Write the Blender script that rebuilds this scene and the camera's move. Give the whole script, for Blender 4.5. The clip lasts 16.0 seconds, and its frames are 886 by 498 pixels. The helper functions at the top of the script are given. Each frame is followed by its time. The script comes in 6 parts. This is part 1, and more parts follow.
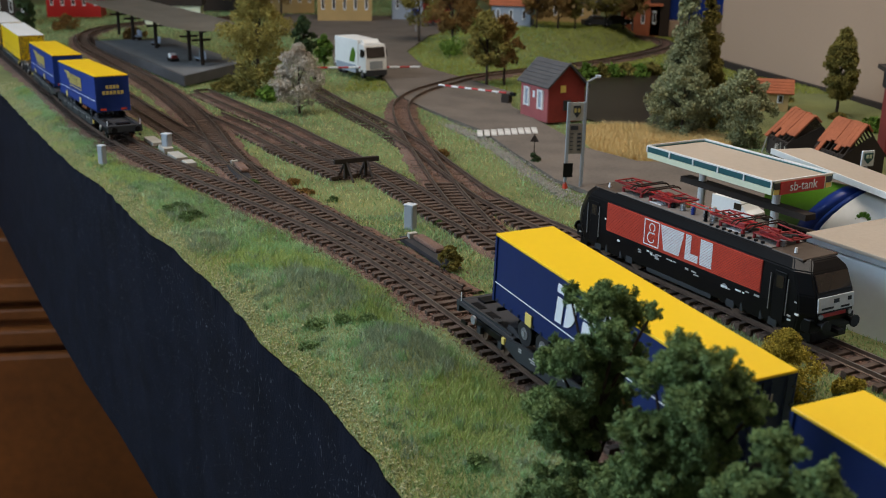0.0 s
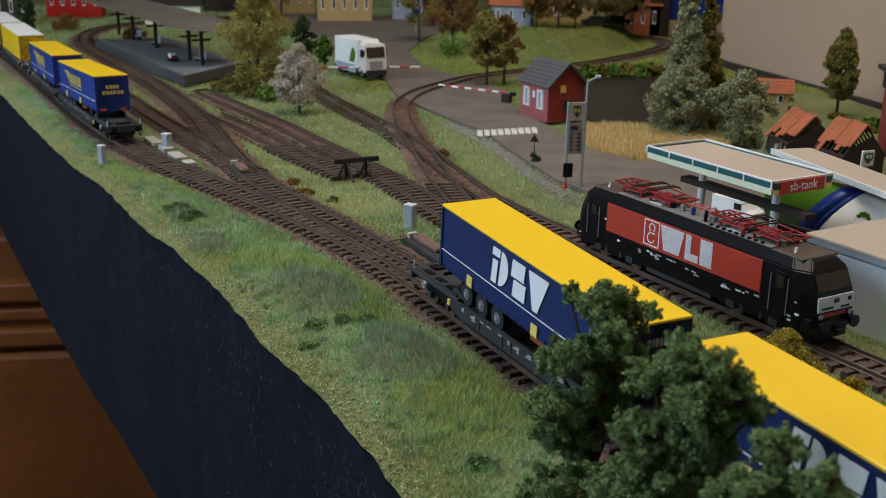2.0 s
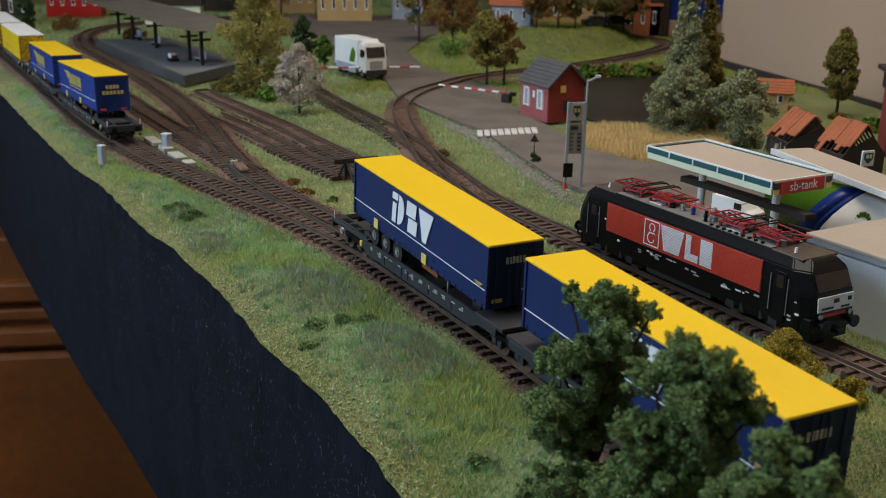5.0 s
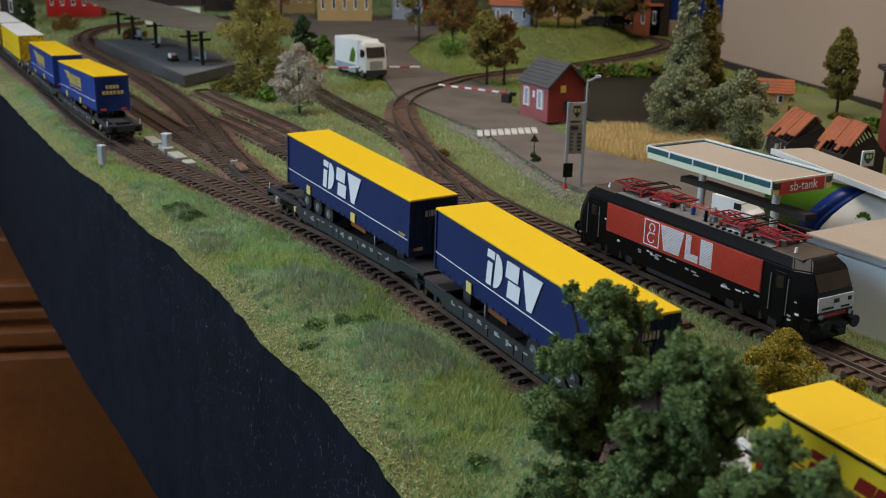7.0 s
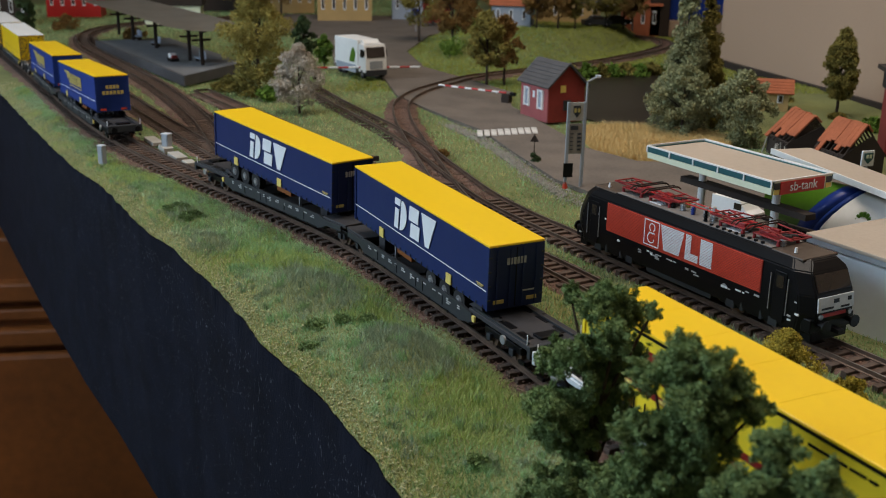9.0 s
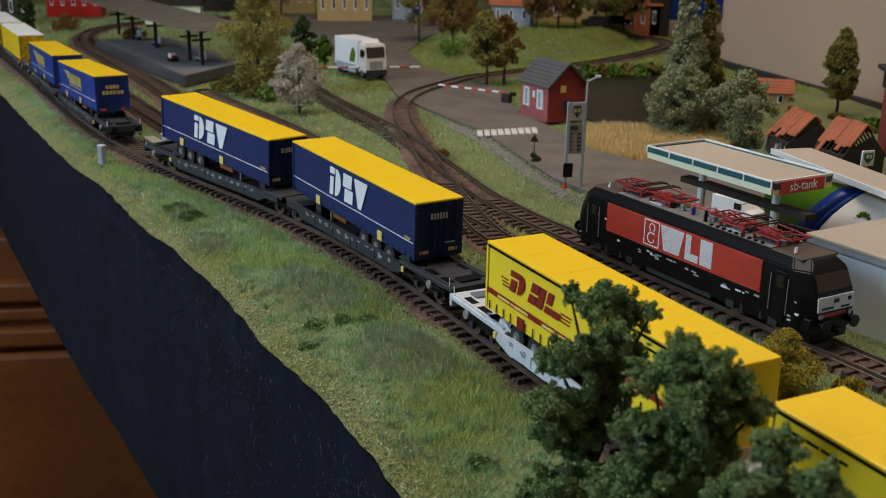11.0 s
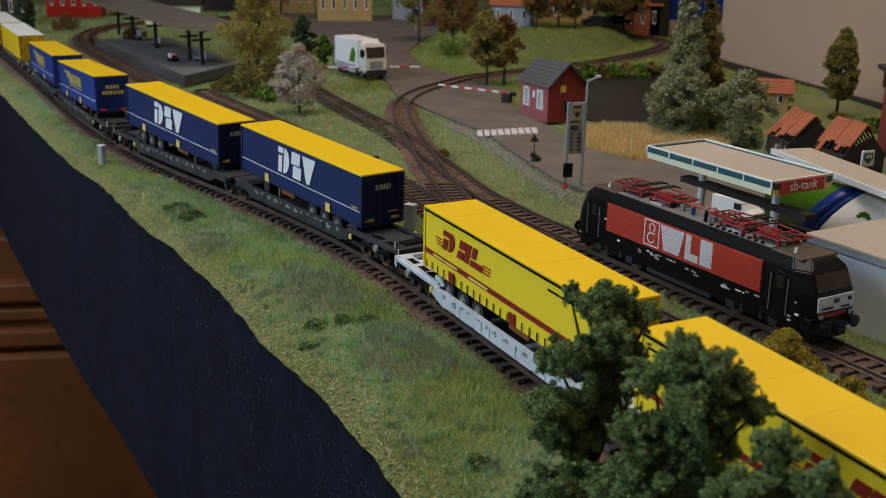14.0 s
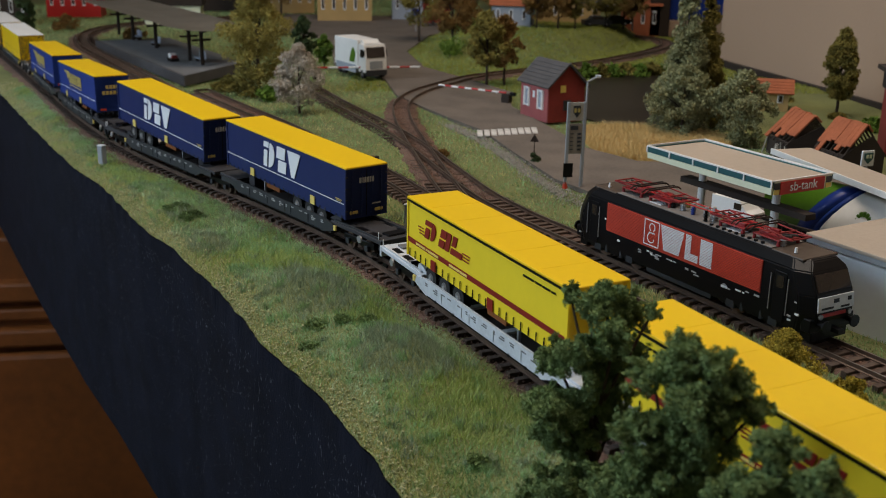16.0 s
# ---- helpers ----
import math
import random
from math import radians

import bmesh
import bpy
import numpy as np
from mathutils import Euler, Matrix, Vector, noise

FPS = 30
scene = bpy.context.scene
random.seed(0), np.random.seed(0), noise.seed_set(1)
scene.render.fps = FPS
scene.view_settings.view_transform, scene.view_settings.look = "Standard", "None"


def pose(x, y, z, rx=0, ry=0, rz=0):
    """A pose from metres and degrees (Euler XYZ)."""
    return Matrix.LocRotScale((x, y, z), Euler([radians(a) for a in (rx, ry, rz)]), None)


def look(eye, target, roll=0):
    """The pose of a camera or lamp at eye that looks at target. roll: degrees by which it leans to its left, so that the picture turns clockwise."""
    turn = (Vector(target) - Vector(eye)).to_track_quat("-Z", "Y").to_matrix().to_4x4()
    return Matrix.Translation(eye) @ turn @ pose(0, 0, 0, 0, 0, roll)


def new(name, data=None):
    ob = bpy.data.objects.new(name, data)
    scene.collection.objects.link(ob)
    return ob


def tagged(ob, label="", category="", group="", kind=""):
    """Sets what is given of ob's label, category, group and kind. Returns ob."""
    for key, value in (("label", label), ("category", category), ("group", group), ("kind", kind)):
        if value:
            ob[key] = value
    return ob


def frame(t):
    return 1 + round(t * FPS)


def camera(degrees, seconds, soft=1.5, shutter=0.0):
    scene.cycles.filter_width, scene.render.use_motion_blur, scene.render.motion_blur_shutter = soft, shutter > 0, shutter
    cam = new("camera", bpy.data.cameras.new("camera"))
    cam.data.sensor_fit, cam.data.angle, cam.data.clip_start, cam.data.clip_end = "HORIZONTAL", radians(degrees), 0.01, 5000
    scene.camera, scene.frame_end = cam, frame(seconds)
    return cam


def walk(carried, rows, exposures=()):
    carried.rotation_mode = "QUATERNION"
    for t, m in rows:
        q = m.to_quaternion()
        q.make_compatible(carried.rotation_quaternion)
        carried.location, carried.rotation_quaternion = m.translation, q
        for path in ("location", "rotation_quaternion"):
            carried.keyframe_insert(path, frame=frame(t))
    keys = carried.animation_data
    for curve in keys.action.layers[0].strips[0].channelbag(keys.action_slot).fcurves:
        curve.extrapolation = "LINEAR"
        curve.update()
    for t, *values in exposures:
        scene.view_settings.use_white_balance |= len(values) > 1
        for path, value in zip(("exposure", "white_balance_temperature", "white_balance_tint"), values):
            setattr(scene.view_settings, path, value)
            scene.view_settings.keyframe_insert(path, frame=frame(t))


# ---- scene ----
cam = camera(45.43, 16.0, soft=1.05)
cam.data.dof.use_dof, cam.data.dof.focus_distance, cam.data.dof.aperture_fstop = True, 0.55, 24.5
EYE = pose(0, 0, 0.1943, 90 - 17.506) @ pose(0, 0, 0, 0, 0, 0.967)
walk(cam, [(0.0, EYE), (16.0, EYE)], exposures=[(0.0, -0.10, 6500, 12), (3.5, -0.13, 6550, 12), (9.0, -0.18, 6650, 13), (12.5, -0.31, 6800, 14), (16.0, -0.40, 6900, 15)])

# ---- light: a daylight window behind the camera's left, a ceiling lamp, dim room ----
world = bpy.data.worlds.new("world")
world.use_nodes = True
scene.world = world
wbg = world.node_tree.nodes["Background"]
sky = world.node_tree.nodes.new("ShaderNodeTexSky")
sky.sky_type, sky.sun_disc, sky.sun_elevation, sky.sun_rotation = "NISHITA", False, radians(35), radians(200)
world.node_tree.links.new(sky.outputs[0], wbg.inputs[0])
wbg.inputs[1].default_value = 0.1


def area_lamp(name, eye, target, sx, sy, watts, colour):
    d = bpy.data.lights.new(name, "AREA")
    d.shape, d.size, d.size_y, d.energy, d.color = "RECTANGLE", sx, sy, watts, colour
    ob = new(name, d)
    ob.matrix_world = look(eye, target)
    return ob


area_lamp("window_light", (-1.56, 0.34, 0.75), (0.2, 0.34, 0.0), 1.3, 1.2, 31, (0.62, 0.82, 1.0))
area_lamp("ceiling_light_glow", (0.0, 0.66, 1.62), (0.04, 0.64, 0.0), 1.2, 0.8, 22, (1.0, 0.91, 0.79))


# ---- materials ----
def mat(name, colour, rough=0.7, dark=0.75, scale=60.0, fine=600.0, bump=0.15, metal=0.0, tint=None, islands=0.0, gloss=0.5, dist=0.0004):
    """Noise at two scales between colour*dark (or tint) and colour, with fine relief."""
    m = bpy.data.materials.new(name)
    m.use_nodes = True
    nt = m.node_tree
    n, l = nt.nodes, nt.links
    b = n["Principled BSDF"]
    co = n.new("ShaderNodeTexCoord")
    n1 = n.new("ShaderNodeTexNoise")
    n1.inputs["Scale"].default_value, n1.inputs["Detail"].default_value = scale, 5
    n2 = n.new("ShaderNodeTexNoise")
    n2.inputs["Scale"].default_value, n2.inputs["Detail"].default_value = fine, 3
    for x in (n1, n2):
        l.new(co.outputs["Object"], x.inputs["Vector"])
    mx = n.new("ShaderNodeMath")
    mx.operation = "MULTIPLY_ADD"
    l.new(n2.outputs[0], mx.inputs[0])
    mx.inputs[1].default_value = 0.45
    hv = n.new("ShaderNodeMath")
    hv.operation = "MULTIPLY"
    l.new(n1.outputs[0], hv.inputs[0])
    hv.inputs[1].default_value = 0.75
    l.new(hv.outputs[0], mx.inputs[2])
    last = mx.outputs[0]
    if islands:
        g = n.new("ShaderNodeNewGeometry")
        a = n.new("ShaderNodeMath")
        a.operation = "MULTIPLY_ADD"
        l.new(g.outputs["Random Per Island"], a.inputs[0])
        a.inputs[1].default_value = islands
        l.new(last, a.inputs[2])
        last = a.outputs[0]
    rp = n.new("ShaderNodeValToRGB")
    rp.color_ramp.elements[0].position, rp.color_ramp.elements[1].position = 0.38, 0.8 + islands
    rp.color_ramp.elements[0].color = (*(tint or [c * dark for c in colour]), 1)
    rp.color_ramp.elements[1].color = (*colour, 1)
    l.new(last, rp.inputs[0])
    l.new(rp.outputs[0], b.inputs["Base Color"])
    b.inputs["Roughness"].default_value, b.inputs["Metallic"].default_value = rough, metal
    b.inputs["Specular IOR Level"].default_value = gloss
    if bump:
        bp = n.new("ShaderNodeBump")
        bp.inputs["Strength"].default_value, bp.inputs["Distance"].default_value = bump, dist
        l.new(n2.outputs[0], bp.inputs["Height"])
        l.new(bp.outputs[0], b.inputs["Normal"])
    return m


M = dict(
    soil=mat("soil", (0.2, 0.22, 0.075), 0.95, tint=(0.1, 0.115, 0.045), scale=18, fine=500, bump=0.7, dist=0.002),
    blade=mat("grass_blades", (0.33, 0.53, 0.24), 0.85, tint=(0.06, 0.15, 0.05), scale=16, fine=90, bump=0, islands=0.55, gloss=0.2),
    blade_yellow=mat("yellow_green_grass", (0.42, 0.53, 0.18), 0.85, tint=(0.13, 0.22, 0.06), scale=16, fine=90, bump=0, islands=0.55, gloss=0.2),
    blade_pale=mat("pale_green_grass", (0.44, 0.60, 0.36), 0.85, tint=(0.17, 0.30, 0.13), scale=16, fine=90, bump=0, islands=0.55, gloss=0.2),
    blade_hill=mat("hill_grass", (0.34, 0.36, 0.075), 0.9, tint=(0.15, 0.17, 0.035), scale=14, fine=90, bump=0, islands=0.5, gloss=0.15),
    leaf_front=mat("foliage_foam", (0.21, 0.30, 0.12), 0.95, tint=(0.055, 0.085, 0.033), scale=60, fine=220, bump=0, islands=0.5, gloss=0.1),
    blade_dry=mat("dry_grass", (0.66, 0.6, 0.28), 0.9, tint=(0.3, 0.33, 0.11), scale=20, fine=90, bump=0, islands=0.55, gloss=0.2),
    blade_dark=mat("dark_grass", (0.33, 0.40, 0.26), 0.85, tint=(0.06, 0.10, 0.055), scale=30, fine=90, bump=0, islands=0.55, gloss=0.2),
    wheat=mat("wheat", (0.78, 0.58, 0.26), 0.9, tint=(0.50, 0.34, 0.13), scale=30, fine=200, bump=0, islands=0.3, gloss=0.2),
    ballast=mat("ballast", (0.21, 0.125, 0.092), 0.95, tint=(0.10, 0.058, 0.043), scale=40, fine=700, bump=1.0, dist=0.0015),
    stone=mat("ballast_stones", (0.25, 0.145, 0.11), 0.95, tint=(0.055, 0.034, 0.027), scale=30, fine=300, bump=0.3, islands=0.4),
    rail=mat("rail_rust", (0.15, 0.096, 0.068), 0.5, tint=(0.075, 0.047, 0.034), scale=60, fine=500, bump=0.2, metal=0.3),
    railtop=mat("rail_head", (0.42, 0.36, 0.31), 0.35, dark=0.55, scale=60, fine=300, bump=0.05, metal=0.9),
    sleeper=mat("sleeper", (0.115, 0.076, 0.056), 0.9, tint=(0.045, 0.03, 0.023), scale=90, fine=700, bump=0.5),
    road=mat("asphalt", (0.175, 0.145, 0.12), 0.9, dark=0.58, scale=22, fine=500, bump=0.3),
    white=mat("white_plastic", (0.80, 0.80, 0.78), 0.5, dark=0.9, scale=30, fine=300, bump=0.03),
    paint=mat("white_line_paint", (0.72, 0.71, 0.68), 0.8, dark=0.6, scale=90, fine=400, bump=0.1),
    fascia=mat("black_felt", (0.0072, 0.0092, 0.0175), 0.95, dark=0.3, scale=34, fine=900, bump=0.8, gloss=0.15),
    wood=mat("brown_wood", (0.24, 0.070, 0.012), 0.5, dark=0.55, scale=6, fine=60, bump=0.1),
    wallp=mat("beige_wall", (0.43, 0.295, 0.205), 0.85, dark=0.93, scale=3, fine=300, bump=0.1),
    room=mat("room_paint", (0.3, 0.265, 0.225), 0.9, dark=0.9, scale=2, fine=200, bump=0.05),
    dark=mat("dark_brown_wood", (0.035, 0.02, 0.013), 0.6, dark=0.6, scale=8, fine=80, bump=0.1),
    navy=mat("navy_tarpaulin", (0.005, 0.019, 0.105), 0.42, dark=0.85, scale=22, fine=350, bump=0.06),
    blue=mat("blue_tarpaulin", (0.006, 0.035, 0.22), 0.5, dark=0.8, scale=22, fine=350, bump=0.06),
    yroof=mat("yellow_roof", (0.90, 0.58, 0.012), 0.34, dark=0.94, scale=14, fine=250, bump=0.04),
    yside=mat("yellow_tarpaulin", (0.94, 0.69, 0.03), 0.4, dark=0.92, scale=14, fine=250, bump=0.05),
    yred=mat("maroon_print", (0.26, 0.012, 0.008), 0.45, dark=0.85, scale=50, fine=300, bump=0.02),
    sticker=mat("pale_yellow_sticker", (0.80, 0.62, 0.16), 0.5, dark=0.85, scale=90, fine=400, bump=0.02),
    print=mat("white_print", (0.80, 0.82, 0.84), 0.45, dark=0.93, scale=90, fine=400, bump=0.02),
    grey_print=mat("grey_print", (0.42, 0.42, 0.42), 0.5, dark=0.8, scale=90, fine=400, bump=0.02),
    frame=mat("dark_grey_frame", (0.028, 0.032, 0.038), 0.5, dark=0.7, scale=70, fine=600, bump=0.12),
    silver=mat("light_grey_frame", (0.62, 0.66, 0.7), 0.5, dark=0.75, scale=70, fine=600, bump=0.12),
    deck=mat("brown_black_deck", (0.03, 0.029, 0.033), 0.65, dark=0.6, scale=60, fine=600, bump=0.15),
    black=mat("black_plastic", (0.005, 0.005, 0.0062), 0.36, gloss=0.22, dark=0.7, scale=60, fine=600, bump=0.08),
    rubber=mat("black_rubber", (0.010, 0.010, 0.011), 0.8, dark=0.7, scale=90, fine=700, bump=0.2),
    metal=mat("grey_metal", (0.45, 0.46, 0.48), 0.4, dark=0.7, scale=70, fine=500, bump=0.05, metal=0.6),
    lred=mat("red_louvres", (0.62, 0.055, 0.022), 0.55, dark=0.7, scale=50, fine=500, bump=0.05),
    red=mat("red_paint", (0.50, 0.02, 0.016), 0.45, dark=0.75, scale=50, fine=500, bump=0.05),
    roofbrown=mat("weathered_roof", (0.085, 0.06, 0.043), 0.55, dark=0.7, scale=50, fine=500, bump=0.08),
    roofgrey=mat("dusty_grey_roof", (0.19, 0.175, 0.165), 0.7, dark=0.65, scale=60, fine=500, bump=0.1),
    glass=mat("dark_window", (0.03, 0.022, 0.018), 0.08, dark=0.7, scale=30, fine=100, bump=0.0),
    leaf=mat("foliage_green", (0.15, 0.225, 0.085), 0.9, tint=(0.032, 0.057, 0.023), scale=40, fine=150, bump=0, islands=0.5, gloss=0.15),
    leaf_olive=mat("foliage_olive", (0.25, 0.21, 0.055), 0.9, tint=(0.07, 0.06, 0.02), scale=40, fine=150, bump=0, islands=0.5, gloss=0.15),
    leaf_brown=mat("foliage_brown", (0.27, 0.155, 0.05), 0.9, tint=(0.085, 0.05, 0.018), scale=40, fine=150, bump=0, islands=0.5, gloss=0.15),
    leaf_grey=mat("foliage_grey_green", (0.31, 0.32, 0.17), 0.9, tint=(0.10, 0.11, 0.055), scale=40, fine=150, bump=0, islands=0.5, gloss=0.15),
    leaf_fresh=mat("foliage_fresh", (0.13, 0.22, 0.035), 0.9, tint=(0.04, 0.08, 0.015), scale=40, fine=150, bump=0, islands=0.5, gloss=0.15),
    leaf_dark=mat("foliage_dark", (0.06, 0.095, 0.04), 0.9, tint=(0.018, 0.033, 0.014), scale=40, fine=150, bump=0, islands=0.5, gloss=0.15),
    leaf_yellow=mat("foliage_yellow", (0.46, 0.37, 0.06), 0.9, tint=(0.14, 0.11, 0.02), scale=40, fine=150, bump=0, islands=0.5, gloss=0.15),
    blossom=mat("white_blossom", (0.56, 0.50, 0.42), 0.9, tint=(0.18, 0.15, 0.11), scale=60, fine=150, bump=0, islands=0.5, gloss=0.15),
    bark=mat("bark", (0.065, 0.042, 0.028), 0.95, dark=0.5, scale=80, fine=500, bump=0.5),
    brick=mat("red_brick", (0.28, 0.035, 0.028), 0.85, dark=0.7, scale=60, fine=500, bump=0.15),
    brick_pale=mat("pale_red_boards", (0.38, 0.10, 0.10), 0.85, dark=0.75, scale=60, fine=500, bump=0.15),
    slate=mat("slate_roof", (0.085, 0.082, 0.085), 0.85, dark=0.7, scale=60, fine=500, bump=0.3),
    tile=mat("orange_roof_tile", (0.42, 0.12, 0.05), 0.85, dark=0.65, scale=60, fine=500, bump=0.3),
    platform=mat("grey_paving", (0.16, 0.165, 0.17), 0.9, dark=0.7, scale=40, fine=500, bump=0.2),
    roofslab=mat("platform_roof", (0.26, 0.23, 0.19), 0.85, dark=0.75, scale=20, fine=400, bump=0.1),
    canopy=mat("canopy_top", (0.46, 0.38, 0.30), 0.75, dark=0.85, scale=15, fine=400, bump=0.06),
    teal=mat("teal_band", (0.02, 0.105, 0.115), 0.4, dark=0.8, scale=40, fine=400, bump=0.03),
    cream=mat("cream_band", (0.72, 0.76, 0.56), 0.5, dark=0.88, scale=40, fine=400, bump=0.03),
    green=mat("lime_green", (0.075, 0.19, 0.01), 0.4, dark=0.8, scale=40, fine=400, bump=0.02),
    royal=mat("royal_blue", (0.008, 0.035, 0.24), 0.4, dark=0.8, scale=40, fine=400, bump=0.02),
    water=mat("dark_pond", (0.030, 0.024, 0.016), 0.35, dark=0.6, scale=12, fine=120, bump=0.15),
    cabinet=mat("grey_box", (0.34, 0.37, 0.40), 0.6, dark=0.8, scale=70, fine=500, bump=0.08),
    concrete=mat("concrete", (0.44, 0.42, 0.37), 0.9, dark=0.7, scale=50, fine=500, bump=0.2),
    plaster=mat("ochre_plaster", (0.48, 0.32, 0.13), 0.9, dark=0.8, scale=20, fine=300, bump=0.1),
    plaster_blue=mat("grey_blue_plaster", (0.32, 0.36, 0.42), 0.9, dark=0.8, scale=20, fine=300, bump=0.1),
    timber=mat("old_timber", (0.035, 0.024, 0.018), 0.9, dark=0.6, scale=60, fine=500, bump=0.3),
    crumb=mat("pale_turf_crumbs", (0.46, 0.44, 0.24), 0.95, tint=(0.17, 0.21, 0.09), scale=40, fine=200, bump=0, islands=0.5, gloss=0.2),
    # white plaster; the window light's blue cast is mixed into the colour
    bluewhite=mat("daylit_white_wall", (0.84, 0.91, 0.97), 0.7, dark=0.93, scale=20, fine=300, bump=0.05),
    panto=mat("dark_red_enamel", (0.30, 0.018, 0.020), 0.45, dark=0.55, scale=90, fine=500, bump=0.05),
    # darker copy of the louvre red: shade between the slats, put into colour
    redgap=mat("red_gap_shade", (0.3, 0.024, 0.014), 0.7, dark=0.7, scale=60, fine=500, bump=0.05),
    rim=mat("dull_rim", (0.17, 0.17, 0.175), 0.5, dark=0.6, scale=200, fine=700, bump=0.05),
    leaf_willow=mat("foliage_willow", (0.34, 0.29, 0.08), 0.9, tint=(0.12, 0.10, 0.03), scale=40, fine=150, bump=0, islands=0.5, gloss=0.15),
    dust=mat("pale_dust", (0.20, 0.21, 0.23), 0.95, dark=0.5, scale=90, fine=500, bump=0, islands=0.5, gloss=0.1),
    gold=mat("ochre_print", (0.52, 0.40, 0.12), 0.5, dark=0.8, scale=90, fine=400, bump=0.02),
)


# ---- mesh helpers ----
def part(name, bm, material, parent=None, label=""):
    me = bpy.data.meshes.new(name)
    bm.to_mesh(me)
    bm.free()
    for x in (material if isinstance(material, (list, tuple)) else [material]):
        me.materials.append(M[x])
    ob = new(name, me)
    ob.parent = parent
    if label:
        ob["label"] = label
    return ob


def thing(name, m, label, category, group="", kind=""):
    ob = new(name)
    ob.empty_display_size = 0.005
    ob.matrix_world = m
    return tagged(ob, label, category, group, kind)


def box(x0, x1, y0, y1, z0, z1, bevel=0.0, bm=None, mi=0, m=None):
    bm = bm or bmesh.new()
    r = bmesh.ops.create_cube(bm, size=1.0)
    vs = r["verts"]
    for v in vs:
        v.co = Vector((x0 + (v.co.x + 0.5) * (x1 - x0), y0 + (v.co.y + 0.5) * (y1 - y0), z0 + (v.co.z + 0.5) * (z1 - z0)))
    fs = list({f for v in vs for f in v.link_faces})
    for f in fs:
        f.material_index = mi
    if bevel:
        out = bmesh.ops.bevel(bm, geom=list({e for v in vs for e in v.link_edges}), offset=bevel, segments=2, affect="EDGES", profile=0.5)
        vs = list({v for f in out["faces"] for v in f.verts})
    if m is not None:
        bmesh.ops.transform(bm, matrix=m, verts=list({v for v in vs}))
    return bm


def cyl(p0, p1, r0, r1=None, seg=12, bm=None):
    bm = bm or bmesh.new()
    p0, p1 = Vector(p0), Vector(p1)
    d = p1 - p0
    m = Matrix.Translation((p0 + p1) / 2) @ d.to_track_quat("Z", "Y").to_matrix().to_4x4()
    bmesh.ops.create_cone(bm, cap_ends=True, segments=seg, radius1=r0, radius2=r0 if r1 is None else r1, depth=d.length, matrix=m)
    return bm


def prism(outline, y0, y1, bm=None, mi=0):
    """An outline in x and z, pushed from y0 to y1."""
    bm = bm or bmesh.new()
    a = [bm.verts.new((x, y0, z)) for x, z in outline]
    b = [bm.verts.new((x, y1, z)) for x, z in outline]
    fs = [bm.faces.new(a), bm.faces.new(b[::-1])]
    for i in range(len(a)):
        j = (i + 1) % len(a)
        fs.append(bm.faces.new((a[j], a[i], b[i], b[j])))
    for f in fs:
        f.material_index = mi
    bmesh.ops.recalc_face_normals(bm, faces=fs)
    return bm


def sheet(outline, z, thick=0.002):
    """An outline in x and y with a thickness downwards."""
    bm = bmesh.new()
    a = [bm.verts.new((x, y, z)) for x, y in outline]
    b = [bm.verts.new((x, y, z - thick)) for x, y in outline]
    bm.faces.new(a), bm.faces.new(b[::-1])
    for i in range(len(a)):
        j = (i + 1) % len(a)
        bm.faces.new((a[j], a[i], b[i], b[j]))
    bmesh.ops.recalc_face_normals(bm, faces=bm.faces)
    return bm


# ---- the main line: s runs with the train, off towards the table's front edge ----
O, DV = Vector((0.06, 0.47)), Vector((math.cos(radians(118.5)), math.sin(radians(118.5))))
NV = Vector((-DV.y, DV.x))
LINE_S = np.array([-1.2, -0.35, 0.0, 0.1, 0.2, 0.27, 0.34, 0.42, 0.52, 0.65, 0.84, 1.05, 1.6, 2.4])
LINE_L = np.array([0.075, 0.0385, 0.0247, 0.022, 0.0255, 0.0354, 0.0487, 0.0662, 0.0822, 0.0922, 0.0955, 0.098, 0.104, 0.115])


def spline(xs, ys):
    n, h = len(xs), np.diff(xs)
    a, r = np.eye(n), np.zeros(n)
    for i in range(1, n - 1):
        a[i, i - 1:i + 2] = h[i - 1], 2 * (h[i - 1] + h[i]), h[i]
        r[i] = 6 * ((ys[i + 1] - ys[i]) / h[i] - (ys[i] - ys[i - 1]) / h[i - 1])
    m = np.linalg.solve(a, r)

    def at(x):
        i = int(np.clip(np.searchsorted(xs, x) - 1, 0, n - 2))
        p, q, w = xs[i + 1] - x, x - xs[i], h[i]
        return m[i] * p**3 / 6 / w + m[i + 1] * q**3 / 6 / w + (ys[i] / w - m[i] * w / 6) * p + (ys[i + 1] / w - m[i + 1] * w / 6) * q
    return at


line_off = spline(LINE_S, LINE_L)


def on(s, off, z=0.0):
    p = O + DV * s + NV * off
    return Vector((p.x, p.y, z))


def line(s):
    return on(s, line_off(s))


def rail_pose(s, half=0.058):
    """The pose of a vehicle whose middle is at s: x ahead, y to the table's front edge."""
    a, b = line(s - half), line(s + half)
    d = b - a
    return Matrix.Translation((a + b) / 2) @ Matrix.Rotation(math.atan2(d.y, d.x), 4, "Z")


def smooth_path(pts, step=0.002):
    """Points along a rounded line through a few given ones."""
    ps = [Vector(p) for p in pts]
    ps = [2 * ps[0] - ps[1]] + ps + [2 * ps[-1] - ps[-2]]
    out = []
    for i in range(1, len(ps) - 2):
        a, b, c, d = ps[i - 1:i + 3]
        n = max(2, int((c - b).length / step))
        for k in range(n):
            t = k / n
            out.append(0.5 * (2 * b + (c - a) * t + (2 * a - 5 * b + 4 * c - d) * t * t + (3 * b - 3 * c + d - a) * t**3))
    return out + [ps[-2]]


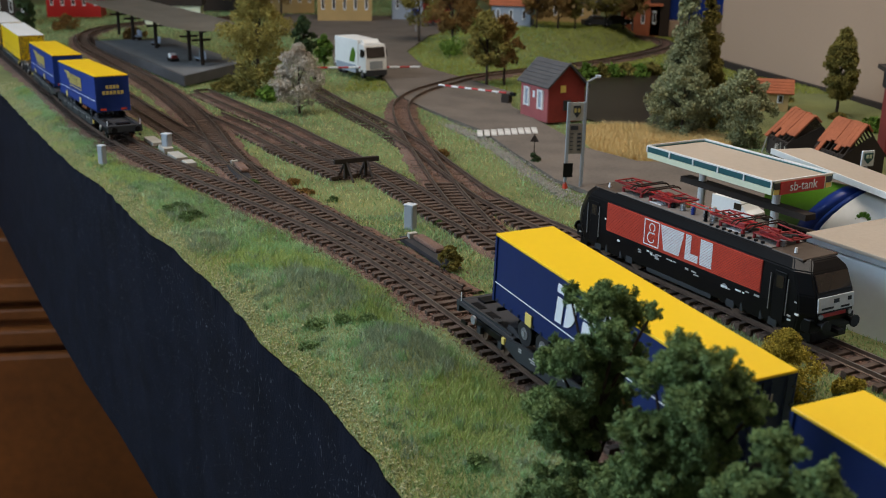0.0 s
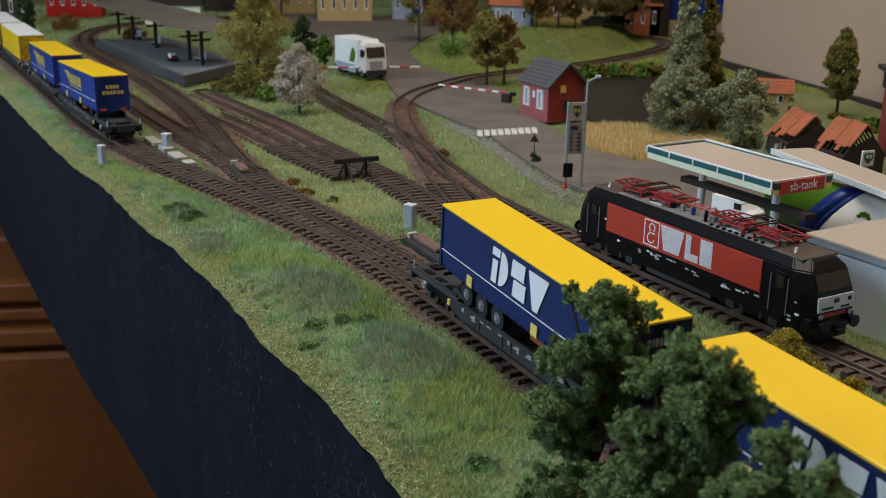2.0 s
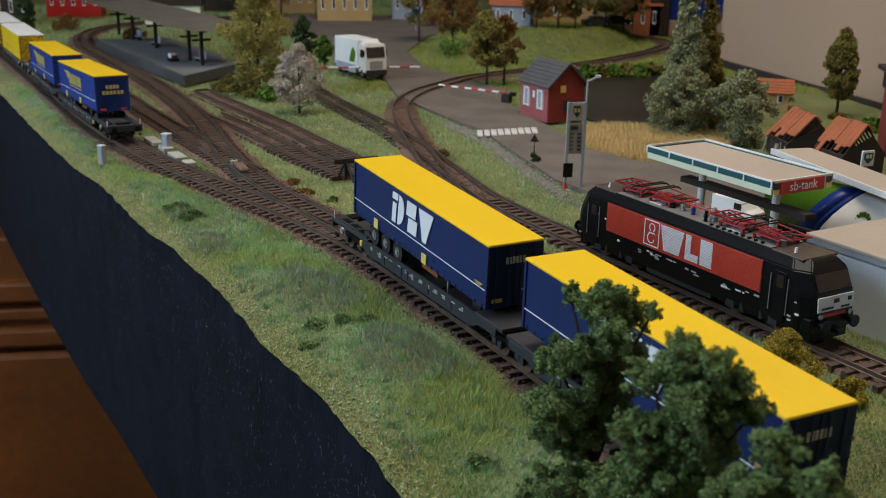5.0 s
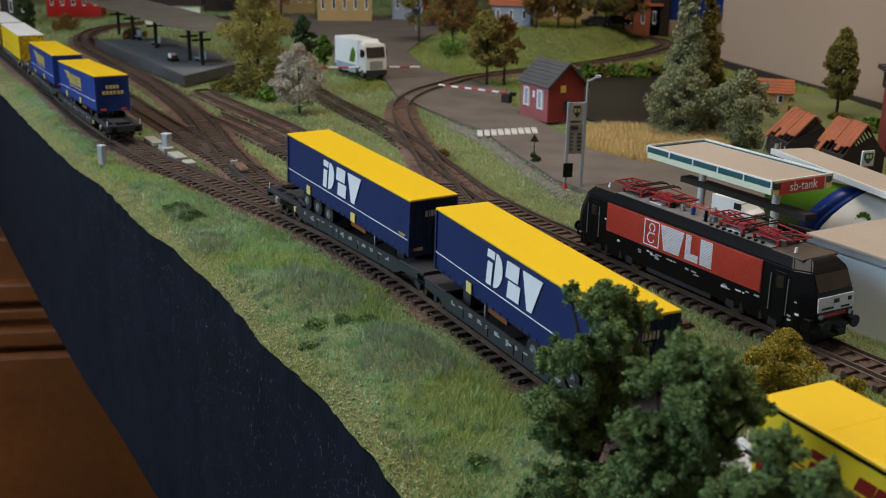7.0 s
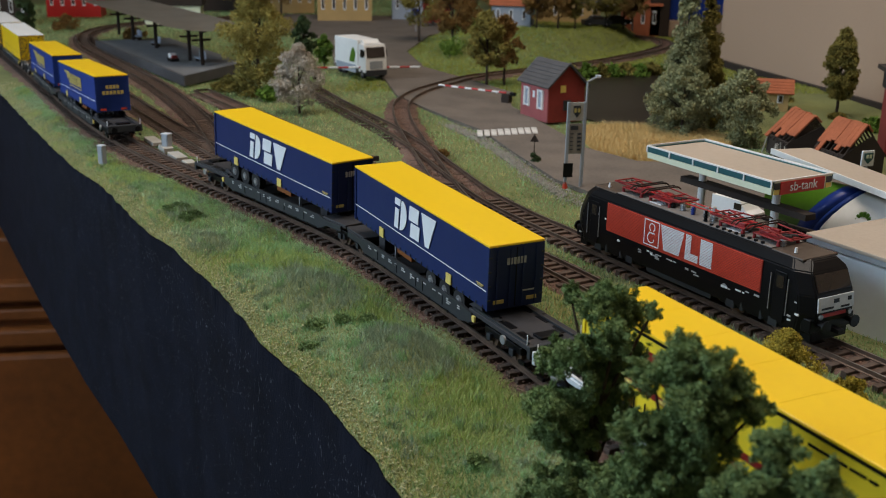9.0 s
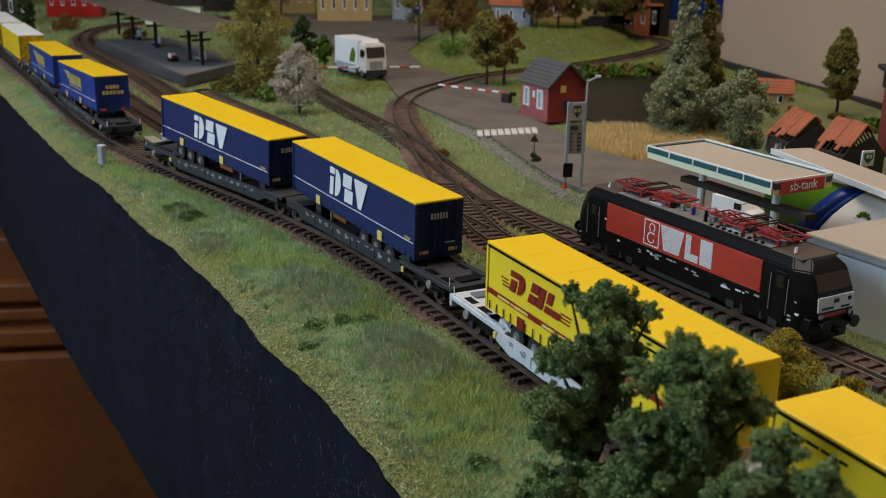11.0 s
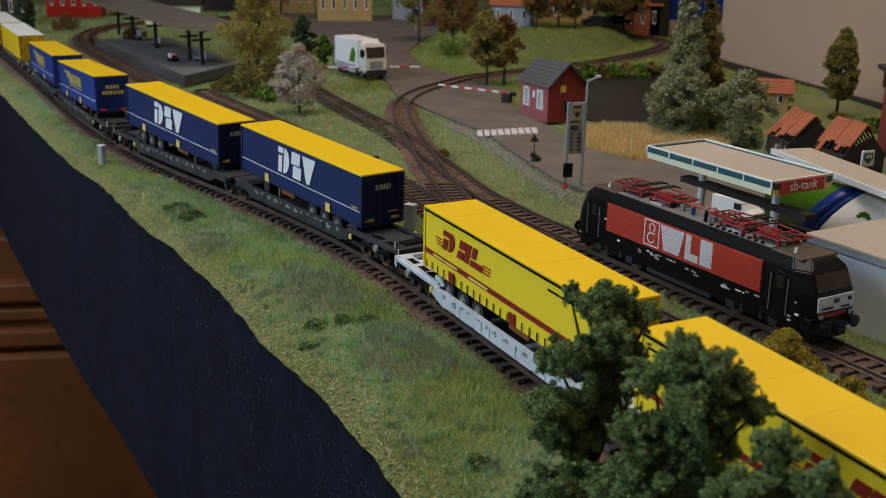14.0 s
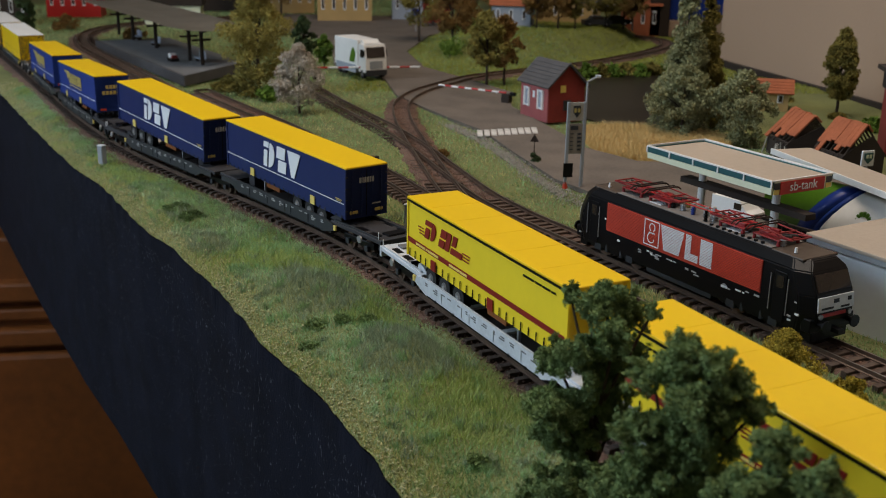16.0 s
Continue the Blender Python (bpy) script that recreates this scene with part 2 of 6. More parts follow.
TRACKS = dict(
    main=[line(s).xy for s in np.arange(-0.46, 1.62, 0.02)],
    engine=[(0.262, 0.342), (0.199, 0.454), (0.079, 0.658), (0.046, 0.719), (0.027, 0.764), (0.006, 0.829), (-0.024, 0.925), (-0.059, 1.016), (-0.115, 1.141), (-0.175, 1.29)],
    crossing=[(0.115, 0.50), (0.067, 0.588), (0.034, 0.648), (0.018, 0.706), (0.002, 0.782), (-0.015, 0.88), (-0.031, 0.976), (-0.043, 1.063), (-0.047, 1.148), (-0.032, 1.227), (0.001, 1.297), (0.044, 1.365), (0.164, 1.471), (0.259, 1.576), (0.348, 1.72), (0.36, 1.83), (0.27, 1.92)],
    siding=[(-0.076, 0.815), (-0.102, 0.853), (-0.131, 0.8955), (-0.164, 0.9536), (-0.194, 1.0026), (-0.235, 1.065)],
    relief=[(0.022, 0.665), (-0.002, 0.712), (-0.028, 0.774), (-0.063, 0.844), (-0.115, 0.935), (-0.159, 1.015), (-0.22, 1.112), (-0.28, 1.21)],
    yard=[(0.004, 0.545), (-0.03, 0.605), (-0.069, 0.669), (-0.118, 0.748), (-0.156, 0.816), (-0.192, 0.90), (-0.246, 1.044), (-0.336, 1.237), (-0.454, 1.451), (-0.554, 1.638), (-0.60, 1.81), (-0.56, 1.97), (-0.42, 2.1)],
    loop=[(-0.154, 0.82), (-0.234, 0.95), (-0.341, 1.136), (-0.465, 1.365), (-0.59, 1.60)],
)
PATHS = {k: smooth_path(v) for k, v in TRACKS.items()}


# ---- the room ----
def room():
    shell = [("floor", (-1.7, 2.2, -2.0, 3.4, -1.0, -0.95), "dark"), ("ceiling", (-1.7, 2.2, -2.0, 3.4, 1.7, 1.75), "white"),
             ("wall_north", (-1.7, 2.2, 3.4, 3.5, -1.0, 1.75), "room"), ("wall_south", (-1.7, 2.2, -2.1, -2.0, -1.0, 1.75), "room"),
             ("wall_east", (2.2, 2.3, -2.0, 3.4, -1.0, 1.75), "room")]
    for name, b, mm in shell:
        tagged(part(name, box(*b), mm), kind="structure")
    # the window wall has an opening
    bm = box(-1.8, -1.7, -2.0, 3.4, -1.0, 0.1)
    box(-1.8, -1.7, -2.0, 3.4, 1.4, 1.75, bm=bm)
    box(-1.8, -1.7, -2.0, -0.35, 0.1, 1.4, bm=bm)
    box(-1.8, -1.7, 1.03, 3.4, 0.1, 1.4, bm=bm)
    tagged(part("wall_west", bm, "room"), kind="structure")
    # beige wall right behind the layout
    a, b = Vector((0.388, 1.555)), Vector((0.76, 0.05))
    d = (b - a).normalized()
    n = Vector((-d.y, d.x))
    m = Matrix(((d.x, n.x, 0, a.x), (d.y, n.y, 0, a.y), (0, 0, 1, 0), (0, 0, 0, 1)))
    w = part("wall_layout", box(0, 2.6, 0.0, 0.12, -0.95, 1.7, 0.02), "wallp")
    w.matrix_world = m
    tagged(w, kind="structure")
    k = part("baseboard", box(-0.02, 2.6, -0.006, 0.0, -0.02, 0.004), "timber")
    k.matrix_world = m
    tagged(k, kind="structure")
    w = part("wall_recess", box(0.0, 1.9, 2.55, 2.65, -0.95, 1.7), "room")
    tagged(w, kind="structure")


def ground_z(s, off):
    """Height of the scenery: flat, mounds on the front bank, a hill at the back."""
    z = -0.0062
    front = max(0.0, min(1.0, (off - 0.05) / 0.03)) * max(0.0, min(1.0, (0.62 - s) / 0.2))
    z += front * (0.005 * (noise.noise((s * 11, off * 17, 0.3)) + 0.15))
    for ms, mo, r, h in ((0.124, 0.081, 0.042, 0.0085), (0.021, 0.075, 0.038, 0.0105), (0.245, 0.108, 0.03, 0.005), (0.315, 0.100, 0.02, 0.005), (0.075, 0.086, 0.010, 0.003), (0.088, 0.068, 0.009, 0.003)):
        q = ((s - ms) / r) ** 2 + ((off - mo) / (r * 0.6)) ** 2
        z += h * math.exp(-q)
    edge = max(0.0, (off - 0.105) / 0.028)
    z -= 0.0028 * edge * edge
    p = on(s, off)
    foot = 1.515 + max(0.0, 0.95 * (p.x - 0.13)) + max(0.0, 1.2 * (p.x - 0.25))
    hill = max(0.0, min(1.0, (p.y - foot) / 0.17)) * max(0.0, min(1.0, (p.x + 0.03) / 0.09)) * max(0.0, min(1.0, (0.36 - p.x) / 0.06))
    z += 0.028 * hill * hill * (3 - 2 * hill)
    bank = max(0.0, (p.y - 1.0) / 0.5) * max(0.0, min(1.0, (p.x - 0.27) / 0.1))
    z += 0.012 * min(1.0, bank) * max(0.0, min(1.0, (1.42 - p.y) / 0.12))
    return z + 0.0009 * noise.noise((s * 40, off * 40, 0.7))


EDGE_S = (-0.6, -0.11, -0.077, -0.043, 0.016, 0.052, 0.091, 0.158, 0.207, 0.257, 0.316, 0.427, 0.536, 0.701, 0.947, 2.9)
EDGE_L = (0.131, 0.131, 0.1274, 0.1239, 0.1222, 0.1240, 0.1253, 0.1238, 0.1232, 0.1255, 0.1305, 0.1335, 0.1395, 0.1436, 0.1466, 0.165)


def edge_base(s):
    """How far the table's front edge lies from the line's axis."""
    return float(np.interp(s, EDGE_S, EDGE_L))


def edge_off(s):
    return edge_base(s) + 0.0012 * noise.noise((s * 22, 0.0, 5.1)) + 0.0015 * noise.noise((s * 70, 0.0, 2.1))


def ground():
    ss = np.concatenate([np.arange(-0.55, 0.7, 0.005), np.arange(0.7, 2.9, 0.015)])
    fr = np.concatenate([np.linspace(0, 0.12, 25), np.linspace(0.125, 0.4, 36), np.linspace(0.42, 1.9, 80)])
    verts, faces = [], []
    for s in ss:
        e = edge_off(s)
        for f in fr:
            verts.append(on(s, e - f, ground_z(s, e - f)))
    n = len(fr)
    for i in range(len(ss) - 1):
        for j in range(n - 1):
            a = i * n + j
            faces.append((a, a + 1, a + n + 1, a + n))
    me = bpy.data.meshes.new("ground")
    me.from_pydata(verts, [], faces)
    me.materials.append(M["soil"])
    for p in me.polygons:
        p.use_smooth = True
    tagged(new("ground", me), kind="structure")
    # table board under the scenery
    ring = [on(-0.55, 0.118), on(2.85, 0.118), on(2.85, -1.75), on(-0.55, -1.75)]
    bm2 = sheet([(p.x, p.y) for p in ring], -0.02, 0.03)
    tagged(part("table_board", bm2, "timber"), kind="structure")
    # black front panel, its top follows the scenery's ragged edge
    verts, faces = [], []
    ss = np.arange(-0.55, 2.85, 0.004)
    for s in ss:
        e = edge_off(s)
        top = ground_z(s, e) - 0.0004 + 0.0005 * noise.noise((s * 160, 1.0, 0.0))
        f = edge_base(s) + 0.0008
        verts += [on(s, e + 0.0003, top), on(s, f, -0.02), on(s, f + 0.002, -0.213), on(s, f - 0.006, -0.213), on(s, f - 0.006, -0.014)]
    for i in range(len(ss) - 1):
        for j in range(5):
            a, b = i * 5 + j, i * 5 + (j + 1) % 5
            faces.append((a, b, b + 5, a + 5))
    me = bpy.data.meshes.new("front_panel")
    me.from_pydata(verts, [], faces)
    me.materials.append(M["fascia"])
    tagged(new("front_panel", me), "black felt covered front panel of the model table, dusty", "panel")
    # dust and fibres that cling to the felt
    rg = np.random.default_rng(17)
    m = 9000
    ds, dz = rg.uniform(-0.15, 1.1, m), -0.02 - 0.185 * rg.uniform(0, 1, m) ** 1.4
    f = np.interp(ds, EDGE_S, EDGE_L) + 0.0008 + np.where(dz < -0.02, (-0.02 - dz) / 0.186 * 0.002, 0.0) + 0.0002
    c3 = np.column_stack([O.x + DV.x * ds + NV.x * f, O.y + DV.y * ds + NV.y * f, dz])
    al = np.array([DV.x, DV.y, 0.0]) * rg.normal(0, 0.0002, (m, 1)) + np.array([0, 0, 1.0]) * np.abs(rg.normal(0, 0.0012, (m, 1)))
    wd = np.array([DV.x, DV.y, 0.0]) * rg.uniform(0.0001, 0.0003, (m, 1))
    vv = np.stack([c3 - wd, c3 + wd, c3 + al], axis=1).reshape(-1, 3)
    tagged(new("dust", bits_mesh("dust", vv, np.arange(3 * m).reshape(-1, 3), "dust")), "pale dust and fibres on the black felt", "dust", kind="stuff")
    # wooden chest under the table
    c = thing("wooden_chest", Matrix.Translation((-0.55, 1.42, -0.95)) @ Matrix.Rotation(radians(9), 4, "Z"), "reddish brown varnished wooden chest under the table", "chest")
    part("body", box(-0.75, 0.55, 0.02, 0.5, 0.0, 0.70, 0.006), "wood", c)
    for z, h, o in ((0.622, 0.030, 0.020), (0.586, 0.020, 0.012), (0.552, 0.028, 0.020)):
        part("moulding", box(-0.76, 0.56, 0.02 - o, 0.03, z - h / 2, z + h / 2, 0.005), "wood", c)
    part("drawer_front", box(-0.7, 0.5, 0.0, 0.02, 0.06, 0.528, 0.008), "wood", c)


def strip(path, half, z, name, material, crown=0.0, rough=0.0):
    """A band along a path, crowned, with uneven edges."""
    verts, faces = [], []
    cols = (-1.25, -1.0, -0.5, 0.0, 0.5, 1.0, 1.25)
    pts = path[::2] if len(path) > 60 else path
    for i, p in enumerate(pts):
        d = (pts[min(i + 1, len(pts) - 1)] - pts[max(i - 1, 0)]).normalized()
        for c in cols:
            w = half * c * (1 + rough * noise.noise((p.x * 60, p.y * 60, c)))
            zz = z + (crown if abs(c) <= 1 else -0.004) + 0.0006 * noise.noise((p.x * 150, p.y * 150, c))
            verts.append((p.x - d.y * w, p.y + d.x * w, zz))
    n = len(cols)
    for i in range(len(pts) - 1):
        for j in range(n - 1):
            a = i * n + j
            faces.append((a + n, a + n + 1, a + 1, a))
    me = bpy.data.meshes.new(name)
    me.from_pydata(verts, [], faces)
    me.materials.append(M[material])
    for p in me.polygons:
        p.use_smooth = True
    return new(name, me)


def rail_mesh(path, off):
    prof = ((-0.0011, -0.0026), (-0.0011, -0.0022), (-0.0004, -0.0018), (-0.0005, -0.0006), (-0.0005, 0.0), (0.0005, 0.0), (0.0005, -0.0006), (0.0004, -0.0018), (0.0011, -0.0022), (0.0011, -0.0026))
    verts, faces, top = [], [], []
    n = len(prof)
    for i, p in enumerate(path):
        d = (path[min(i + 1, len(path) - 1)] - path[max(i - 1, 0)]).normalized()
        for y, z in prof:
            verts.append((p.x - d.y * (off + y), p.y + d.x * (off + y), z))
    for i in range(len(path) - 1):
        for j in range(n - 1):
            a = i * n + j
            faces.append((a, a + 1, a + n + 1, a + n))
            top.append(j == 4)
    me = bpy.data.meshes.new("rail")
    me.from_pydata(verts, [], faces)
    me.materials.append(M["rail"]), me.materials.append(M["railtop"])
    me.polygons.foreach_set("material_index", [int(t) for t in top])
    return me


def railways():
    bm = box(-0.0018, 0.0018, -0.0150, 0.0150, -0.0064, -0.0026, 0.0003)
    sl = bpy.data.meshes.new("sleeper")
    bm.to_mesh(sl), bm.free()
    sl.materials.append(M["sleeper"])
    for k, path in PATHS.items():
        t = thing("railway_track", Matrix.Identity(4), {"main": "brown weathered main track on dark ballast with wooden sleepers", "engine": "rusty brown side track in grass, black engine on it"}.get(k, "rusty brown model track with dark sleepers in ballast"), "track", "tracks of the layout", "structure")
        bed = [q for q in path if q.y < 0.93] if k == "engine" else path
        b = strip(bed, {"main": 0.0205, "engine": 0.0125, "siding": 0.0125, "relief": 0.0130, "yard": 0.0200, "loop": 0.0170}.get(k, 0.0165), -0.0066 if k == "main" else -0.0056, "ballast_bed", "ballast", 0.0012, 0.18)
        b.parent = t
        thin = path[::3] + [path[-1]]
        for o in (-0.00825, 0.00825):
            r = new("rail", rail_mesh(thin, o))
            r.parent = t
        nxt, run = 0.0, 0.0
        for i in range(1, len(path)):
            run += (path[i] - path[i - 1]).length
            if run >= nxt:
                nxt += 0.0086
                d = path[i] - path[i - 1]
                o = new("sleeper", sl)
                o.parent = t
                sunk = 0.0024 if (k == "engine" and path[i].y > 0.75) or (k == "crossing" and path[i].y > 0.80) or (k in ("relief", "siding") and path[i].y > 0.93) else 0.0
                o.matrix_local = Matrix.Translation((path[i].x, path[i].y, random.uniform(-0.0003, 0.0) - sunk * random.uniform(0.5, 1.0))) @ Matrix.Rotation(math.atan2(d.y, d.x) + random.uniform(-0.04, 0.04), 4, "Z")


# ---- trailers and wagons ----
LT, WT, HB = 0.1565, 0.0295, 0.0322


def wheel(parent, x, y, z, r, w=0.004):
    t = part("wheel", cyl((x, y - w / 2, z), (x, y + w / 2, z), r, seg=20), "rubber", parent)
    part("rim", cyl((x, y - w / 2 - 0.0003, z), (x, y + w / 2 + 0.0003, z), r * 0.48, r * 0.48, 14), "rim", t, "grey wheel rim")
    part("hub", cyl((x, y - w / 2 - 0.0008, z), (x, y + w / 2 + 0.0008, z), r * 0.22, seg=8), "metal", t)


def slant(x, z, w, h, lean=0.0):
    """A slanting block of a mark on the side: x runs back along the vehicle."""
    return [(x, z), (x + w, z), (x + w + lean, z + h), (x + lean, z + h)]


def mark_side(parent, blocks, y, name, material, depth=0.00025):
    """Flat shapes on the vehicle's side at y; blocks are outlines in reading direction from the front end."""
    sgn = 1 if y > 0 else -1
    for b in blocks:
        part(name, prism([(-sgn * px, pz) for px, pz in b], y - 0.0001 * sgn, y + depth * sgn), material, parent)


def arc_band(cx, cz, r0, r1, sx, a0, a1, n=8, lean=0.0):
    o = [(cx + sx * r1 * math.cos(radians(a0 + (a1 - a0) * i / n)), cz + r1 * math.sin(radians(a0 + (a1 - a0) * i / n))) for i in range(n + 1)]
    o += [(cx + sx * r0 * math.cos(radians(a1 + (a0 - a1) * i / n)), cz + r0 * math.sin(radians(a1 + (a0 - a1) * i / n))) for i in range(n + 1)]
    return [(x + lean * (z - cz), z) for x, z in o]


def trailer(colour, wheels_ahead, label):
    """A curtain-side semi-trailer; its top is at z 0, its middle at x 0."""
    t = thing("semi_trailer", Matrix.Identity(4), label, "trailer", "semi-trailers on the train")
    h = LT / 2
    side, roof = ("yside", "yroof") if colour == "yellow" else ({"navy": "navy", "blue": "blue", "pale": "yroof"}[colour], "white" if colour == "pale" else "yroof")
    # curtains: gently uneven cloth
    bm = bmesh.new()
    nx = 40
    rows = (0.0, 0.25, 0.5, 0.75, 1.0)
    for sgn in (1, -1):
        grid = [[bm.verts.new((-h + LT * i / nx, sgn * (WT / 2 - 0.0004 + 0.00018 * noise.noise((i * 0.9, f * 2.0, sgn))), -0.0012 - f * (HB - 0.0012))) for i in range(nx + 1)] for f in rows]
        for j in range(len(rows) - 1):
            for i in range(nx):
                bm.faces.new((grid[j][i], grid[j][i + 1], grid[j + 1][i + 1], grid[j + 1][i]) if sgn < 0 else (grid[j][i + 1], grid[j][i], grid[j + 1][i], grid[j + 1][i + 1]))
    for f in bm.faces:
        f.smooth = True
    part("curtain", bm, side, t)
    part("load_box", box(-h, h, -WT / 2 + 0.001, WT / 2 - 0.001, -HB, -0.001), side, t)
    for x in (-h, h):
        part("end_wall", box(min(x, x * 0.985), max(x, x * 0.985), -WT / 2, WT / 2, -HB, -0.001, 0.0003), "navy" if colour == "pale" else side, t)
    part("roof", box(-h - 0.0002, h + 0.0002, -WT / 2 - 0.0002, WT / 2 + 0.0002, -0.0013, 0.0, 0.0004), roof, t, "shiny yellow roof" if roof == "yroof" else "white roof")
    # bows of the roof cloth
    for i in range(1, 6 if colour == "yellow" else 1):
        part("roof_seam", box(-h + LT * i / 6 - 0.0003, -h + LT * i / 6 + 0.0003, -WT / 2 + 0.001, WT / 2 - 0.001, -0.0002, 0.00006), roof, t)
    for x in (-h + 0.0006, h - 0.0006):
        for y in (-WT / 2, WT / 2):
            part("corner_post", box(x - 0.0008, x + 0.0008, y - 0.0003, y + 0.0003, -HB, -0.0013, 0.0001), side, t)
    line_z = -0.0228
    stripe = {"yellow": "yred", "pale": "gold"}.get(colour, "print")
    th = 0.0013 if colour == "yellow" else 0.00022
    for sgn in (1, -1):
        y = sgn * WT / 2
        part("stripe", box(-h + 0.0008, h - 0.0008, min(y, y + sgn * 0.0002), max(y, y + sgn * 0.0002), line_z - th, line_z + th), stripe, t)
        if colour == "yellow":
            part("top_band", box(-h, h, min(y, y + sgn * 0.0003), max(y, y + sgn * 0.0003), -0.0024, -0.0013), "black", t, "black band under the roof")
        for i in range(24):
            x = -h + 0.004 + i * (LT - 0.008) / 23
            ln = 0.0042 if colour == "yellow" else 0.0016
            part("strap", box(x - 0.00025, x + 0.00025, min(y, y + sgn * 0.0004), max(y, y + sgn * 0.0004), -HB + 0.0004, -HB + 0.0004 + ln), "black" if colour == "yellow" else "frame", t)
        for x in (0.046, -0.014) if wheels_ahead else (0.040, -0.040):
            part("lifting_plate", box(x - 0.0026, x + 0.0026, min(y, y + sgn * 0.0005), max(y, y + sgn * 0.0005), -HB + 0.0005, -HB + 0.0058), "yred" if colour == "yellow" else "sticker", t, "maroon plate" if colour == "yellow" else "pale yellow plate")
    # marks: plain shapes in their colours
    if colour == "navy":
        for y in (WT / 2, -WT / 2):
            z0, k = -0.0207, 0.0168
            x0 = -0.026 if wheels_ahead else -0.024
            mk = [slant(x0, z0, 0.0048, k * 0.66, 0.0012), slant(x0 + 0.0006, z0 + k * 0.78, 0.0068, k * 0.22, 0.0004), arc_band(x0 + 0.0080, z0 + k / 2, 0.0, k * 0.5, 0.85, -90, 90, 12, 0.12),
                  slant(x0 + 0.0195, z0, 0.0105, k * 0.47, 0.0010), slant(x0 + 0.0178, z0 + k * 0.53, 0.0110, k * 0.47, 0.0010),
                  [(x0 + 0.0325, z0 + k), (x0 + 0.0372, z0), (x0 + 0.0412, z0), (x0 + 0.0490, z0 + k)]]
            mark_side(t, mk, y, "side_mark", "print")
            mark_side(t, [slant(x, line_z + 0.0008 + j * 0.0009, w, 0.0005) for j, (x, w) in enumerate(((0.068, 0.005), (0.067, 0.007)))], y, "small_print", "gold")
        for x in (-h, h):
            sx = 1 if x > 0 else -1
            for j, (a, b) in enumerate(((-0.0052, -0.0022), (-0.0016, 0.0016), (0.0022, 0.0052))):
                part("end_mark", box(min(x, x + sx * 0.0002), max(x, x + sx * 0.0002), a, b, -0.0105, -0.0072, 0.0), "grey_print", t)
            for y in (-0.009, 0.009):
                part("reflector", box(min(x, x + sx * 0.0003), max(x, x + sx * 0.0003), y - 0.0028, y + 0.0028, -HB + 0.003, -HB + 0.0048), "gold", t)
            part("door_seam", box(min(x, x + sx * 0.0003), max(x, x + sx * 0.0003), -0.0002, 0.0002, -HB + 0.001, -0.002), "black", t)
            for y in (-0.0105, -0.0035, 0.0035, 0.0105):
                part("lock_rod", cyl((x + sx * 0.0005, y, -HB + 0.001), (x + sx * 0.0005, y, -0.0022), 0.00028, seg=6), "navy", t)
            for y in (-0.0143, 0.0143):
                for z in (-0.006, -0.013, -0.020, -0.027):
                    part("hinge", box(min(x, x + sx * 0.0005), max(x, x + sx * 0.0005), y - 0.0009, y + 0.0009, z - 0.0003, z + 0.0003), "frame", t)
            part("small_print", box(min(x, x + sx * 0.0002), max(x, x + sx * 0.0002), -0.0105, -0.004, -HB + 0.0075, -HB + 0.0082), "grey_print", t)
    elif colour == "yellow":
        for y in (WT / 2, -WT / 2):
            x0, z0, k = (-0.057 if wheels_ahead else 0.004), -0.0168, 0.0098
            mk = [slant(x0, z0, 0.0046, k * 0.58, 0.0018), slant(x0 + 0.0008, z0 + k * 0.72, 0.0090, k * 0.28, 0.0008), arc_band(x0 + 0.0082, z0 + k / 2, 0.0, k * 0.5, 0.95, -90, 90, 10, 0.25),
                  slant(x0 + 0.0160, z0, 0.0060, k * 0.42, 0.0015), slant(x0 + 0.0182, z0 + k * 0.54, 0.0060, k * 0.46, 0.0016), slant(x0 + 0.0232, z0, 0.0042, k, 0.0034), slant(x0 + 0.0295, z0, 0.0118, k * 0.32, 0.001), slant(x0 + 0.0308, z0 + k * 0.44, 0.0042, k * 0.56, 0.0020)]
            mk += [slant(x0 - 0.0062 - j * 0.0006, z0 + 0.0006 + j * 0.0016, 0.0062, 0.0005, 0.0002) for j in range(3)]
            mk += [slant(x0 + 0.0415 + j * 0.0004, z0 + 0.0004 + j * 0.0016, 0.0075, 0.0005, 0.0002) for j in range(3)]
            mark_side(t, mk, y, "side_mark", "yred")
            mark_side(t, [slant(x + x0 + 0.057, line_z - 0.0006, w, 0.0011) for x, w in ((-0.0665, 0.011), (-0.0545, 0.0018), (-0.052, 0.012), (-0.028, 0.019))], y + (0.0002 if y > 0 else -0.0002), "small_print", "sticker")
            mark_side(t, [slant(x - (0.0 if wheels_ahead else 0.115), -0.0062, w, 0.0009) for x, w in ((0.042, 0.009), (0.052, 0.005), (0.058, 0.006), (0.065, 0.003))], y, "small_print", "black")
    elif colour == "blue":
        for y in (WT / 2, -WT / 2):
            x0, z0, k = -0.030, -0.0172, 0.0095
            mk = [slant(x0 + j * 0.009, z0, 0.0065, k, 0.0) for j in range(6)]
            mk += [[(x0 - 0.022, z0 + k * 1.15), (x0 + 0.004, z0 + k * 1.15), (x0 + 0.002, z0 + k * 0.8), (x0 - 0.006, z0 + k * 0.3), (x0 - 0.010, z0 + k * 0.85)], slant(x0 + 0.002, z0 - 0.0022, 0.05, 0.0008)]
            mark_side(t, mk, y, "side_mark", "gold")
